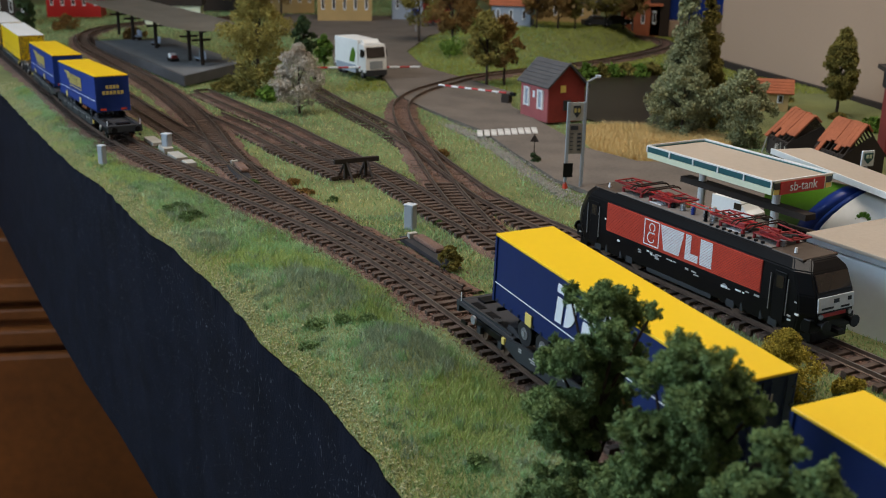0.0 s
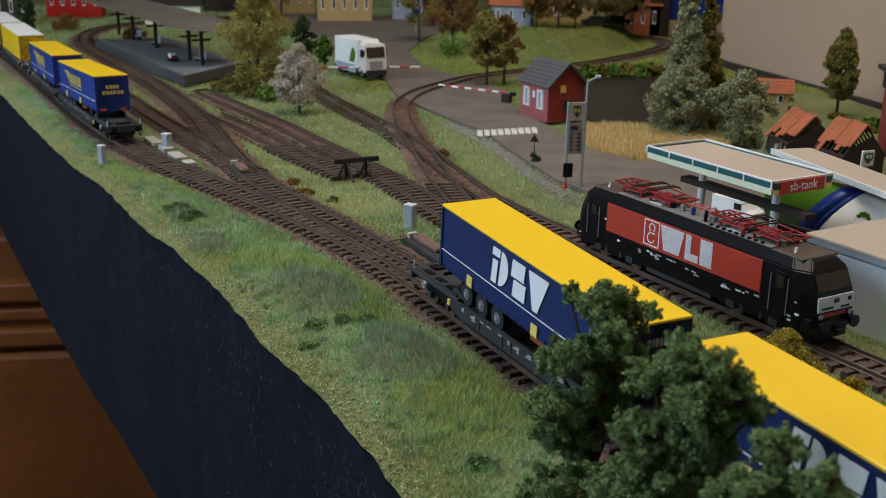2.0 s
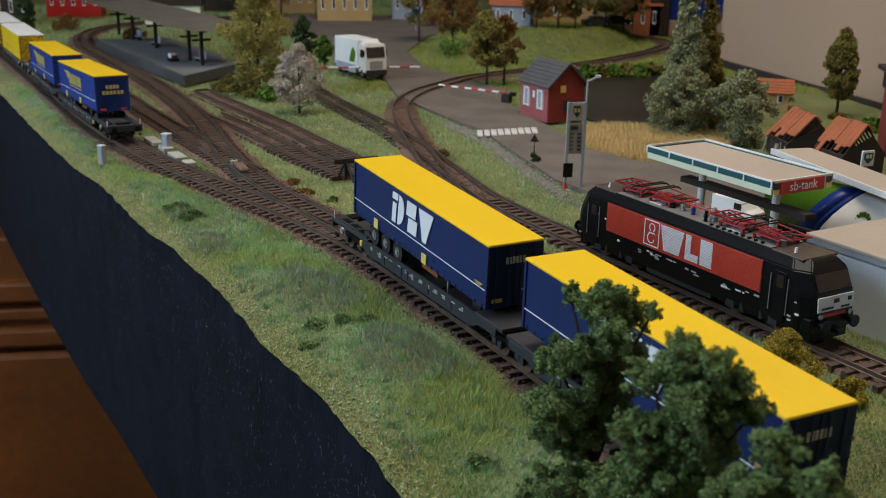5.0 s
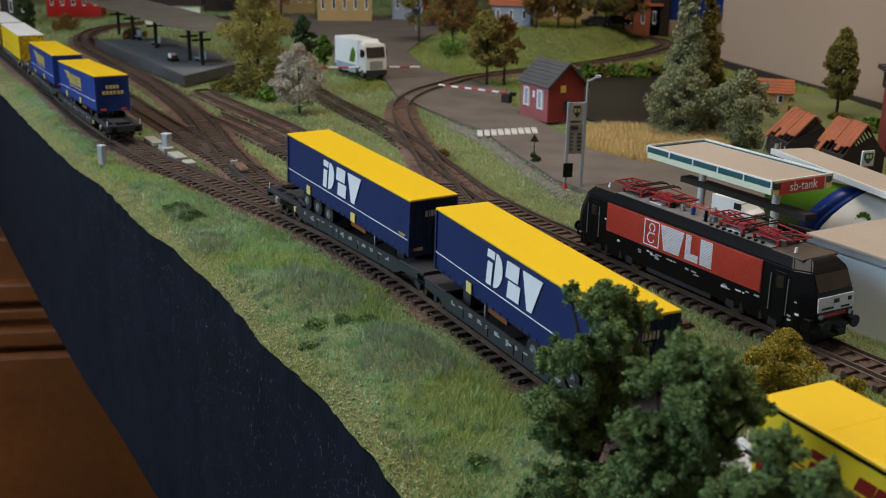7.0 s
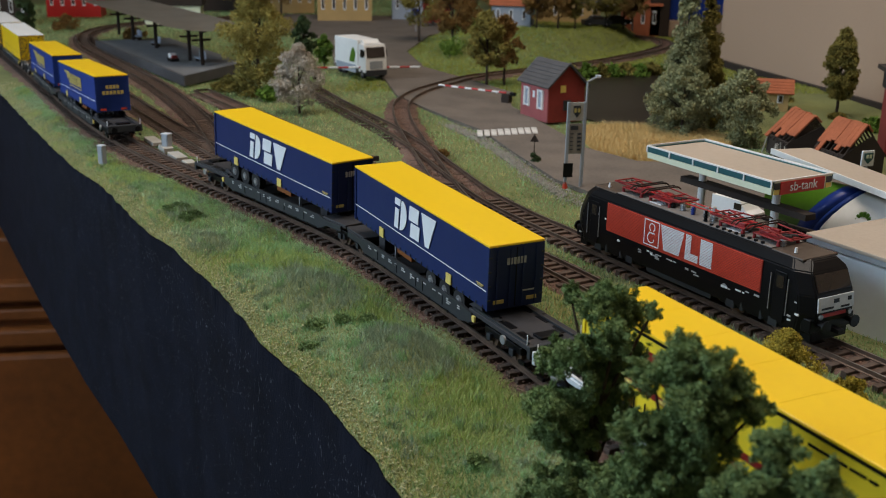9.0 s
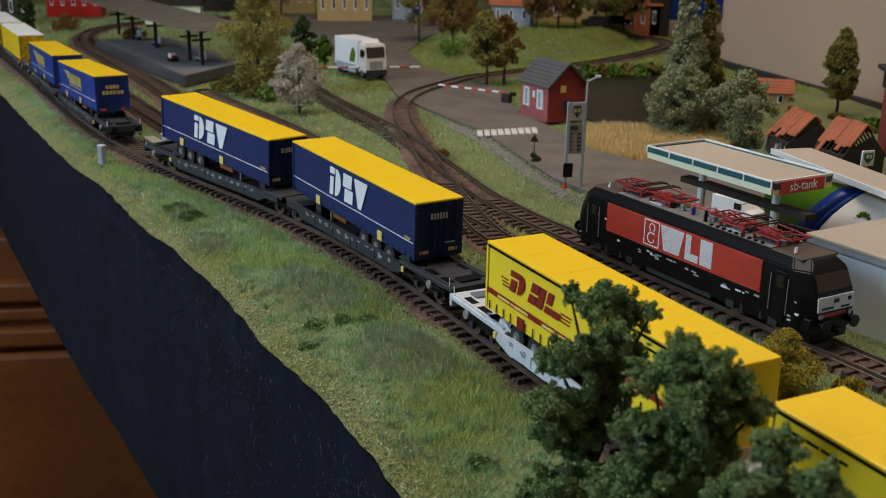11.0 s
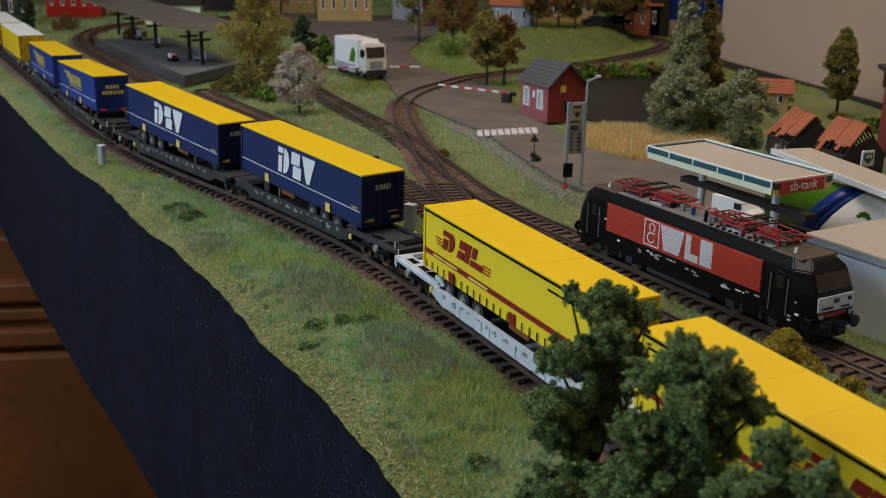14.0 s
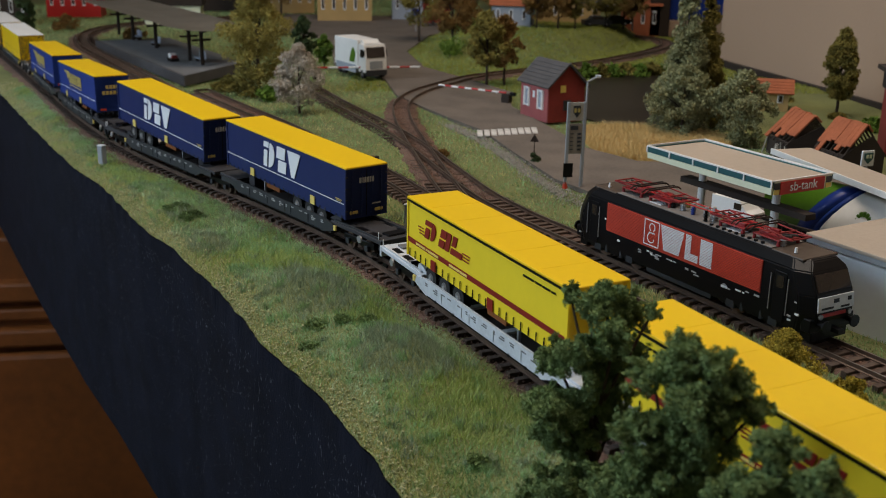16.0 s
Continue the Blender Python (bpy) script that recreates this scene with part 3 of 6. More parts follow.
        for x in (-h, h):
            sx = 1 if x > 0 else -1
            for z, w in ((-0.0105, 0.0062), (-0.0155, 0.0098)):
                for j in range(6 if w > 0.007 else 4):
                    n = 6 if w > 0.007 else 4
                    yy = -w + (2 * w / n) * j
                    part("end_mark", box(min(x, x + sx * 0.0002), max(x, x + sx * 0.0002), yy, yy + 2 * w / n * 0.75, z - 0.0016, z + 0.0016), "gold", t)
            for y in (-0.009, 0.009):
                part("reflector", box(min(x, x + sx * 0.0003), max(x, x + sx * 0.0003), y - 0.0026, y + 0.0026, -HB + 0.001, -HB + 0.0028), "lred", t)
    # chassis
    for y in (-0.006, 0.006):
        part("chassis_beam", box(-h + 0.006, h - 0.006, y - 0.0007, y + 0.0007, -HB - 0.004, -HB), "black", t)
    sx = 1 if wheels_ahead else -1
    for i in range(3):
        x = sx * (h - 0.0285 - i * 0.0152)
        for y in (-0.0118, 0.0118):
            wheel(t, x, y, -HB - 0.0050, 0.0058, 0.0046)
        part("mudguard", prism([(x + 0.0068 * math.cos(radians(a)), -HB - 0.005 + 0.0068 * math.sin(radians(a))) for a in range(20, 161, 20)] + [(x + 0.0064 * math.cos(radians(a)), -HB - 0.005 + 0.0064 * math.sin(radians(a))) for a in range(160, 19, -20)], -0.0142, 0.0142), "black", t)
    for y in (-0.0095, 0.0095):
        part("landing_leg", box(-sx * 0.032 - 0.0007, -sx * 0.032 + 0.0007, y - 0.0007, y + 0.0007, -HB - 0.0105, -HB), "metal", t)
    part("bumper_bar", box(min(sx * (h - 0.002), sx * (h - 0.001)), max(sx * (h - 0.002), sx * (h - 0.001)), -0.013, 0.013, -HB - 0.0055, -HB - 0.004), "black", t)
    part("side_box", box(-sx * 0.016 - 0.009, -sx * 0.016 + 0.009, -0.0125, 0.0125, -HB - 0.0042, -HB - 0.0003, 0.0004), "wood", t, "brown box under the floor")
    return t


WHEELS = []


def wagon(end_ahead, colour, label):
    """Half of a twin pocket wagon; x 0 is the middle of its pocket, z 0 the rail's top. The buffers are at +x if end_ahead."""
    t = thing("pocket_wagon", Matrix.Identity(4), label, "wagon", "wagons of the train")
    k = 1 if end_ahead else -1
    c = "silver" if colour == "silver" else "frame"
    top = "silver" if colour == "silver" else "deck"

    def bx(x0, x1, y0, y1, z0, z1, bev=0.0):
        return box(min(k * x0, k * x1), max(k * x0, k * x1), y0, y1, z0, z1, bev)
    for sgn in (1, -1):
        out = [(-0.088, 0.0135), (-0.070, 0.0135), (-0.062, 0.0150), (0.052, 0.0150), (0.064, 0.0135), (0.066, 0.0095), (0.053, 0.0062), (-0.062, 0.0062), (-0.072, 0.0100), (-0.088, 0.0100)]
        y = sgn * 0.0152
        part("side_beam", prism([(k * x, z) for x, z in out], y - 0.0007, y + 0.0007), c, t)
        for x in (-0.045, -0.02, 0.004, 0.012, 0.034):
            part("bracket", bx(x, x + 0.0009, min(y, y + sgn * 0.0011), max(y, y + sgn * 0.0011), 0.0080, 0.0132, 0.0), c, t)
        rnd = random.Random(7 + sgn)
        for i in range(13):
            x = -0.058 + i * 0.0088 + rnd.uniform(0, 0.004)
            for j in range(rnd.choice((1, 2, 3))):
                part("small_print", bx(x, x + rnd.uniform(0.0015, 0.005), min(y + sgn * 0.0007, y + sgn * 0.0009), max(y + sgn * 0.0007, y + sgn * 0.0009), 0.0126 - j * 0.0011, 0.0132 - j * 0.0011), "rim" if c == "silver" else "grey_print", t)
        part("yellow_hook", bx(0.0655, 0.068, min(y, y + sgn * 0.0012), max(y, y + sgn * 0.0012), 0.0098, 0.0130, 0.0003), "sticker", t, "small pale yellow hook")
    part("pocket_floor", bx(-0.066, 0.060, -0.0145, 0.0145, 0.0064, 0.0076), "deck", t)
    for x in (-0.05, -0.015, 0.02, 0.045):
        part("cross_beam", bx(x, x + 0.004, -0.0145, 0.0145, 0.0076, 0.0088), top, t)
    part("deck", bx(0.060, 0.114, -0.0148, 0.0148, 0.0125, 0.0150, 0.0004), top, t)
    part("inner_deck", bx(-0.092, -0.066, -0.0148, 0.0148, 0.0125, 0.0148, 0.0004), top, t)
    for x in (0.070, 0.084, 0.098):
        for y in (-0.0095, 0.0095):
            part("deck_slot", bx(x, x + 0.009, y - 0.0018, y + 0.0018, 0.0148, 0.0153), "black", t)
    for y in (-0.0118, 0.0118):
        part("gusset", prism([(k * 0.056, 0.0150), (k * 0.070, 0.0150), (k * 0.068, 0.0185), (k * 0.063, 0.0185)], y - 0.0009, y + 0.0009), top, t)
        part("deck_rib", bx(0.063, 0.112, y + 0.0012, y + 0.0022, 0.0150, 0.0160), c, t)
        part("hinged_flap", bx(0.0785, 0.0835, y - 0.0022, y + 0.0022, 0.0150, 0.0157, 0.0002), "rim" if c == "silver" else "frame", t)
    part("end_step", bx(0.1035, 0.1105, -0.006, 0.006, 0.0150, 0.0162, 0.0003), "rim" if c == "silver" else "black", t)
    part("brake_wheel", cyl((k * 0.095, 0.0158, 0.0115), (k * 0.095, 0.0168, 0.0115), 0.0022, seg=14), "metal", t)
    for x in (-0.05, -0.035, 0.02, 0.04):
        part("pipe_clip", bx(x, x + 0.0014, 0.0148, 0.0166, 0.0060, 0.0072), "black", t)
    part("brake_pipe", cyl((k * -0.060, 0.0162, 0.0066), (k * 0.050, 0.0162, 0.0066), 0.00035, seg=6), "black", t)
    part("king_pin_stand", bx(-0.060, -0.052, -0.008, 0.008, 0.0096, 0.0185, 0.0005), "deck", t)
    part("end_beam", bx(0.113, 0.1155, -0.0150, 0.0150, 0.0092, 0.0152, 0.0003), c, t)
    for y in (-0.0100, 0.0100):
        b = part("buffer", cyl((k * 0.1155, y, 0.0120), (k * 0.1185, y, 0.0120), 0.0011), "black", t)
        part("buffer_head", cyl((k * 0.1185, y, 0.0120), (k * 0.1192, y, 0.0120), 0.0026), "black", b)
    part("coupling", bx(0.1155, 0.1205, -0.0022, 0.0022, 0.0070, 0.0092, 0.0004), "black", t)
    for y in (-0.0142, 0.0142):
        part("hand_rail", cyl((k * 0.112, y, 0.0152), (k * 0.112, y, 0.0195), 0.0003, seg=6), "print", t)
        part("step", bx(0.106, 0.111, y - 0.0006, y + 0.0006, 0.0045, 0.0060), "black", t)
    for bxm in (0.086, -0.092):
        b = part("bogie", box(k * bxm - 0.0165, k * bxm + 0.0165, -0.0112, 0.0112, 0.0052, 0.0092, 0.0006), "black", t)
        for dx in (-0.0103, 0.0103):
            for y in (-0.0090, 0.0090):
                sg = 1 if y > 0 else -1
                bm = cyl((0, -0.0012, 0), (0, 0.0012, 0), 0.0053, seg=18)
                cyl((0, sg * 0.0010, 0), (0, sg * 0.0018, 0), 0.0016, seg=8, bm=bm)
                for q in range(4):
                    box(0.0018, 0.0042, min(0, sg * 0.0015), max(0, sg * 0.0015), -0.0004, 0.0004, bm=bm, m=Matrix.Rotation(q * math.pi / 2, 4, "Y"))
                o = part("wheel", bm, "rail", b)
                o.matrix_local = Matrix.Translation((k * bxm + dx, y, 0.0053))
                WHEELS.append((t, o))
            for y in (-0.0120, 0.0120):
                part("axle_box", box(k * bxm + dx - 0.0018, k * bxm + dx + 0.0018, y - 0.0009, y + 0.0009, 0.0036, 0.0070, 0.0003), "frame", b)
    return t


# ---- planting ----
def bits_mesh(name, verts, tris, material):
    v = np.asarray(verts, dtype=np.float32).reshape(-1, 3)
    me = bpy.data.meshes.new(name)
    me.vertices.add(len(v))
    me.vertices.foreach_set("co", v.ravel())
    t = np.asarray(tris, dtype=np.int32).reshape(-1, 3)
    me.loops.add(t.size)
    me.loops.foreach_set("vertex_index", t.ravel())
    me.polygons.add(len(t))
    me.polygons.foreach_set("loop_start", np.arange(0, t.size, 3, dtype=np.int32))
    me.update(calc_edges=True)
    me.materials.append(M[material])
    return me


def clumps(rg, centres, radii, per, size, stretch=1.0):
    """Small leaf flakes on the skin and inside of many clumps."""
    vs = []
    for c, r in zip(centres, radii):
        n = max(8, int(per * (r / np.mean(radii)) ** 2))
        d = rg.normal(size=(n, 3))
        d /= np.linalg.norm(d, axis=1)[:, None]
        q = np.asarray(c) + d * (r * rg.uniform(0.62, 1.08, (n, 1))) * np.array([1, 1, 0.9 * stretch])
        a = rg.normal(size=(n, 3))
        b = rg.normal(size=(n, 3))
        a /= np.linalg.norm(a, axis=1)[:, None]
        b /= np.linalg.norm(b, axis=1)[:, None]
        s = size * rg.uniform(0.55, 1.35, (n, 1))
        vs.append(np.stack([q - a * s * 0.5, q + a * s * 0.5 + b * s * 0.2, q + b * s * 0.9], axis=1).reshape(-1, 3))
    v = np.concatenate(vs)
    return v, np.arange(len(v)).reshape(-1, 3)


def tree(name, x, y, z, height, width, material, label, seed, bare=0.22, n=46, per=90, size=0.004, form="round", depth=None, category="tree", lean=0.0):
    """A trunk with limbs and a crown of many clumps of flakes."""
    rg = np.random.default_rng(seed)
    t = thing(name, Matrix.Translation((x, y, z)), label, category, "trees of the layout" if category == "tree" else "bushes of the layout")
    top, low = height, height * bare
    rw = width / 2
    centres, radii = [], []
    for i in range(n):
        f = rg.uniform(0, 1) ** 0.85
        if form == "cone":
            w = rw * (1.0 - 0.85 * f) * 1.05
        elif form == "egg":
            w = rw * math.sqrt(max(0.04, 1 - (2 * abs(f - 0.42)) ** 2 * 0.95))
        elif form == "ragged":
            w = rw * (0.45 + 0.55 * abs(math.sin(f * 9 + seed))) * math.sqrt(max(0.08, 1 - (1.75 * (f - 0.38)) ** 2))
        else:
            w = rw * math.sqrt(max(0.06, 1 - (2 * (f - 0.45)) ** 2))
        if form == "lumpy":
            w *= 0.82 + 0.36 * rg.uniform()
        a, rr = rg.uniform(0, 2 * math.pi), math.sqrt(rg.uniform(0.12, 1.0))
        r = rw * (rg.uniform(0.10, 0.24) if form in ("lumpy", "ragged") else rg.uniform(0.16, 0.33)) * (0.6 if form == "cone" and f > 0.6 else 1.0)
        zc = low + f * (top - low - r * 0.5)
        centres.append((math.cos(a) * max(0, w - r * 0.6) * rr + lean * f * height, math.sin(a) * max(0, w - r * 0.6) * rr * (depth or 1.0), zc))
        radii.append(r)
    v, tr = clumps(rg, centres, radii, per, size, 1.5 if form == "weeping" else 1.0)
    c = new("crown", bits_mesh("crown", v, tr, material))
    c.parent = t
    if bare > 0.02:
        part("trunk", cyl((0, 0, -0.003), (lean * height * 0.6, 0, height * 0.72), max(0.0011, height * 0.022), max(0.0005, height * 0.006), 8), "bark", t, "brown trunk")
        for i in range(7):
            cc = centres[(i * 5) % n]
            h0 = max(low * 0.8, cc[2] * 0.6)
            part("limb", cyl((lean * h0 * 0.8, 0, h0), (cc[0], cc[1], cc[2]), height * 0.008, height * 0.003, 6), "bark", t)
    return t


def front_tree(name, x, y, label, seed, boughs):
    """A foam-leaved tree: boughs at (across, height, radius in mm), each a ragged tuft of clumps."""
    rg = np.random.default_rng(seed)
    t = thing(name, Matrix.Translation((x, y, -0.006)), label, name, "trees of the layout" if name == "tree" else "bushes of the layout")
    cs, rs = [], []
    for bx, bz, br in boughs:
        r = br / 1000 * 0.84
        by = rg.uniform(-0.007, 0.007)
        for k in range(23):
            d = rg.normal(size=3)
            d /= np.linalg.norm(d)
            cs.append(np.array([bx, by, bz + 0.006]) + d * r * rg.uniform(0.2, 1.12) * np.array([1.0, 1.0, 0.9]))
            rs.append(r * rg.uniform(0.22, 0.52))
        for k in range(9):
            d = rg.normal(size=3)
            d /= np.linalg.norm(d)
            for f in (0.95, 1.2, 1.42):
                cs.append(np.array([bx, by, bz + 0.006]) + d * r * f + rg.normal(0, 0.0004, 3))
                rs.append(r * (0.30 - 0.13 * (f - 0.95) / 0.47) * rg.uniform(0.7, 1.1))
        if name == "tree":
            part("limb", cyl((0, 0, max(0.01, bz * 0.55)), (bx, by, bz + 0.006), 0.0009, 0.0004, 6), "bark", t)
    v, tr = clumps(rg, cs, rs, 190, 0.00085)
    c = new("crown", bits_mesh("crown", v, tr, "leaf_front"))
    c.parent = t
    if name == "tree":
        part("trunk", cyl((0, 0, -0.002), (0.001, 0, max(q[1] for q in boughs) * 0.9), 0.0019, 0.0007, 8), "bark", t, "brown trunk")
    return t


def inside(px, py, poly):
    r = np.zeros(len(px), bool)
    n = len(poly)
    for i in range(n):
        (x1, y1), (x2, y2) = poly[i], poly[(i + 1) % n]
        c = ((y1 > py) != (y2 > py)) & (px < (x2 - x1) * (py - y1) / (y2 - y1 + 1e-12) + x1)
        r ^= c
    return r


ROAD = [(-0.155, 1.47), (-0.187, 1.73), (-0.30, 1.93), (-0.33, 2.2), (0.10, 2.2), (0.09, 2.03), (-0.03, 1.85), (-0.06, 1.62), (-0.03, 1.45), (0.02, 1.36), (0.078, 1.245), (0.072, 1.15), (0.112, 1.0), (0.128, 0.935), (0.165, 0.885), (0.30, 0.88), (0.34, 0.80), (0.30, 0.60), (0.19, 0.60), (0.115, 0.765), (0.088, 0.815), (0.060, 0.915), (0.038, 1.005), (0.003, 1.075), (-0.022, 1.13), (-0.056, 1.21), (-0.075, 1.325), (-0.115, 1.40)]
POND = [(0.146, 1.085), (0.150, 1.15), (0.172, 1.30), (0.19, 1.385), (0.26, 1.41), (0.33, 1.42), (0.34, 1.3), (0.27, 1.15), (0.235, 1.045), (0.19, 1.035)]
WHEAT = [(0.137, 1.035), (0.17, 1.045), (0.232, 1.035), (0.27, 0.99), (0.25, 0.92), (0.19, 0.88), (0.16, 0.893), (0.132, 0.94), (0.128, 0.985)]
VERGE = [(-0.002, 1.045), (0.008, 1.05), (0.035, 0.992), (0.056, 0.92), (0.072, 0.856), (0.094, 0.775), (0.088, 0.765), (0.064, 0.845), (0.047, 0.91), (0.028, 0.975)]


def free_spots(s, off):
    """Which spots bear grass: off the tracks, roads, water and crops."""
    p = np.stack([O.x + DV.x * s + NV.x * off, O.y + DV.y * s + NV.y * off], axis=1)
    ok = np.ones(len(s), bool)
    cell = 0.003
    mask = set()
    for k, path in PATHS.items():
        half = {"main": 0.0185, "yard": 0.0175, "engine": 0.0088, "siding": 0.0092, "relief": 0.0095}.get(k, 0.0140)
        for q in path[::2]:
            if k == "engine" and q.y > 0.70:
                continue
            i0, j0 = int(q.x // cell), int(q.y // cell)
            m = int(half // cell)
            for di in range(-m, m + 1):
                for dj in range(-m, m + 1):
                    if (di * di + dj * dj) * cell * cell <= half * half:
                        mask.add((i0 + di, j0 + dj))
    ij = np.floor(p / cell).astype(int)
    ok &= np.array([(a, b) not in mask for a, b in ij.tolist()])
    for poly in (ROAD, POND, WHEAT):
        ok &= ~inside(p[:, 0], p[:, 1], poly)
    return ok, p


def blades(name, label, material, s, off, p, height, width, seed, category="grass"):
    rg = np.random.default_rng(seed)
    n = len(s)
    z = np.array([ground_z(a, b) for a, b in zip(s, off)]) - 0.0004
    base = np.column_stack([p, z])
    a = rg.uniform(0, 2 * np.pi, n)
    side = np.column_stack([np.cos(a), np.sin(a), np.zeros(n)]) * (width * rg.uniform(0.6, 1.3, n))[:, None]
    h = height * rg.uniform(0.45, 1.25, n)
    b = rg.uniform(0, 2 * np.pi, n)
    ln = rg.uniform(0.1, 0.9, n) * h
    tip = base + np.column_stack([np.cos(b) * ln, np.sin(b) * ln, h])
    v = np.stack([base - side / 2, base + side / 2, tip], axis=1).reshape(-1, 3)
    me = bits_mesh(name, v, np.arange(3 * n).reshape(-1, 3), material)
    tagged(new(name, me), label, category, kind="stuff")


def grass():
    rg = np.random.default_rng(11)
    # front bank
    n = 430000
    s = rg.uniform(-0.35, 0.95, n) ** 1.0
    off = np.array([edge_off(a) for a in s]) - rg.uniform(0.0, 1.0, n) * 0.125
    ok, p = free_spots(s, off)
    s, off, p = s[ok], off[ok], p[ok]
    rnd = rg.uniform(0, 1, len(s))
    pat = np.array([noise.noise((a * 26, b * 40, 0.0)) for a, b in zip(s, off)])
    edge = off - np.array([edge_off(a) for a in s])
    dry = ((edge > -0.016 - 0.012 * pat) & (rnd < 0.6)) | (rnd < 0.04 + 0.14 * np.clip(pat, 0, 1)) | ((edge < -0.072 + 0.01 * pat) & (rnd < 0.25))
    mound = np.zeros(len(s))
    for ms, mo, r in ((0.124, 0.081, 0.040), (0.021, 0.076, 0.036), (0.315, 0.101, 0.018), (0.245, 0.104, 0.024)):
        mound = np.maximum(mound, np.exp(-((s - ms) / r) ** 2 - ((off - mo) / (r * 0.6)) ** 2))
    dark = mound + 0.22 * pat > rnd * 0.22 + 0.30
    broad = np.array([noise.noise((a * 13 + 7, b * 22, 2.0)) for a, b in zip(s, off)]) + 0.5 * pat
    pick = rg.uniform(-0.16, 0.16, len(s)) + broad
    plain = ~dry & ~dark
    tall = 1.0 + 0.5 * np.clip(broad, -0.6, 1.0)
    for k, nm, lb, mt, h in ((dry & ~dark, "dry_grass", "short straw-coloured flock grass along the table edge", "blade_dry", 0.0021),
                             (dark, "dark_grass", "dark grey-green wiry tufts on low mounds", "blade_dark", 0.0036),
                             (plain & (pick > 0.22), "yellow_grass", "patches of yellowish green flock grass on the front bank", "blade_yellow", 0.0030),
                             (plain & (pick < -0.16), "pale_grass", "patches of pale green flock grass on the front bank", "blade_pale", 0.0026),
                             (plain & (pick <= 0.22) & (pick >= -0.16), "grass", "short green flock grass on the front bank", "blade", 0.0025)):
        blades(nm, lb, mt, s[k], off[k], p[k], h * tall[k], 0.00036 if mt != "blade_dark" else 0.00028, 5)
    # taller tufts scattered over the bank
    m = 900
    ts = rg.uniform(-0.2, 0.75, m)
    to = np.array([edge_off(q) for q in ts]) - rg.uniform(0.008, 0.075, m)
    ok, q = free_spots(ts, to)
    ts, to = ts[ok], to[ok]
    for nm, lb, mt, part_of in (("grass_tufts", "tall fresh green grass tufts on the front bank", "blade", slice(0, None, 2)), ("dark_tufts", "tall dark green grass tufts on the front bank", "blade_dark", slice(1, None, 2))):
        a, b = np.repeat(ts[part_of], 50), np.repeat(to[part_of], 50)
        size = np.repeat(rg.uniform(0.6, 1.25, len(ts[part_of])), 50)
        a, b = a + rg.normal(0, 0.0014, len(a)) * size, b + rg.normal(0, 0.0012, len(b)) * size
        blades(nm, lb, mt, a, b, np.stack([O.x + DV.x * a + NV.x * b, O.y + DV.y * a + NV.y * b], axis=1), 0.0042 * size, 0.00030, 12)
    # pale crumbs of turf along the edge
    m = 11000
    cs = rg.uniform(-0.3, 1.0, m)
    ce = np.abs(rg.normal(0, 0.009, m))
    co = np.array([edge_off(q) for q in cs]) - ce
    cz = np.array([ground_z(q, w) for q, w in zip(cs, co)]) + rg.uniform(0, 0.0018, m)
    cen = np.column_stack([O.x + DV.x * cs + NV.x * co, O.y + DV.y * cs + NV.y * co, cz])
    dr = rg.normal(size=(m, 4, 3))
    dr /= np.linalg.norm(dr, axis=2)[:, :, None]
    vv = (cen[:, None, :] + dr * rg.uniform(0.0004, 0.0011, (m, 1, 1))).reshape(-1, 3)
    tt = (np.arange(m)[:, None, None] * 4 + np.array([[0, 1, 2], [0, 2, 3], [0, 3, 1], [1, 3, 2]])[None]).reshape(-1, 3)
    tagged(new("turf_crumbs", bits_mesh("turf_crumbs", vv, tt, "crumb")), "pale crumbs of turf along the table edge", "turf", kind="stuff")
    # between and behind the tracks
    n = 210000
    u = rg.uniform(0, 1, n) ** 1.5
    s = -0.3 + u * 2.4
    off = 0.03 - rg.uniform(0, 1, n) * (0.30 + 0.75 * u)
    ok, p = free_spots(s, off)
    s, off, p = s[ok], off[ok], p[ok]
    rnd = rg.uniform(0, 1, len(s))
    pat = np.array([noise.noise((a * 22, b * 22, 4.0)) for a, b in zip(s, off)])
    dry = rnd < 0.16 + 0.7 * np.clip(pat, 0, 1)
    size = 0.0030 * (0.75 + 0.55 * np.clip(s, 0, 2))
    for k, nm, lb, mt in ((dry, "dry_grass", "patches of dry yellow flock grass between the tracks", "blade_dry"), (~dry, "grass", "green flock grass between the tracks", "blade")):
        blades(nm, lb, mt, s[k], off[k], p[k], size[k], 0.00075, 6)
    # lush strip between the main track and the engine's track
    n = 70000
    s, off = rg.uniform(-0.35, 0.26, n), rg.uniform(-0.125, 0.03, n)
    ok, p = free_spots(s, off)
    s, off, p = s[ok], off[ok], p[ok]
    pick = np.array([noise.noise((a * 30, b * 30, 9.0)) for a, b in zip(s, off)]) + rg.uniform(-0.25, 0.25, len(s))
    for k, nm, lb, mt in ((pick > 0.28, "dry_grass", "dry flock grass between the main track and the engine", "blade_dry"), (pick < -0.05, "dark_grass", "dark green grass between the main track and the engine", "blade_dark"), ((pick >= -0.05) & (pick <= 0.28), "grass", "green grass between the main track and the engine", "blade")):
        blades(nm, lb, mt, s[k], off[k], p[k], 0.0030, 0.00045, 14)
    # the hill and the far lawns
    n = 90000
    x, y = rg.uniform(-0.12, 0.46, n), rg.uniform(1.25, 1.95, n)
    rel = np.column_stack([x, y]) - np.array([O.x, O.y])
    s, off = rel @ np.array(DV), rel @ np.array(NV)
    ok, p = free_spots(s, off)
    blades("hill_grass", "yellowish green flock grass on the hill", "blade_hill", s[ok], off[ok], p[ok], 0.0034, 0.0013, 9)
    # ripe field
    n = 70000
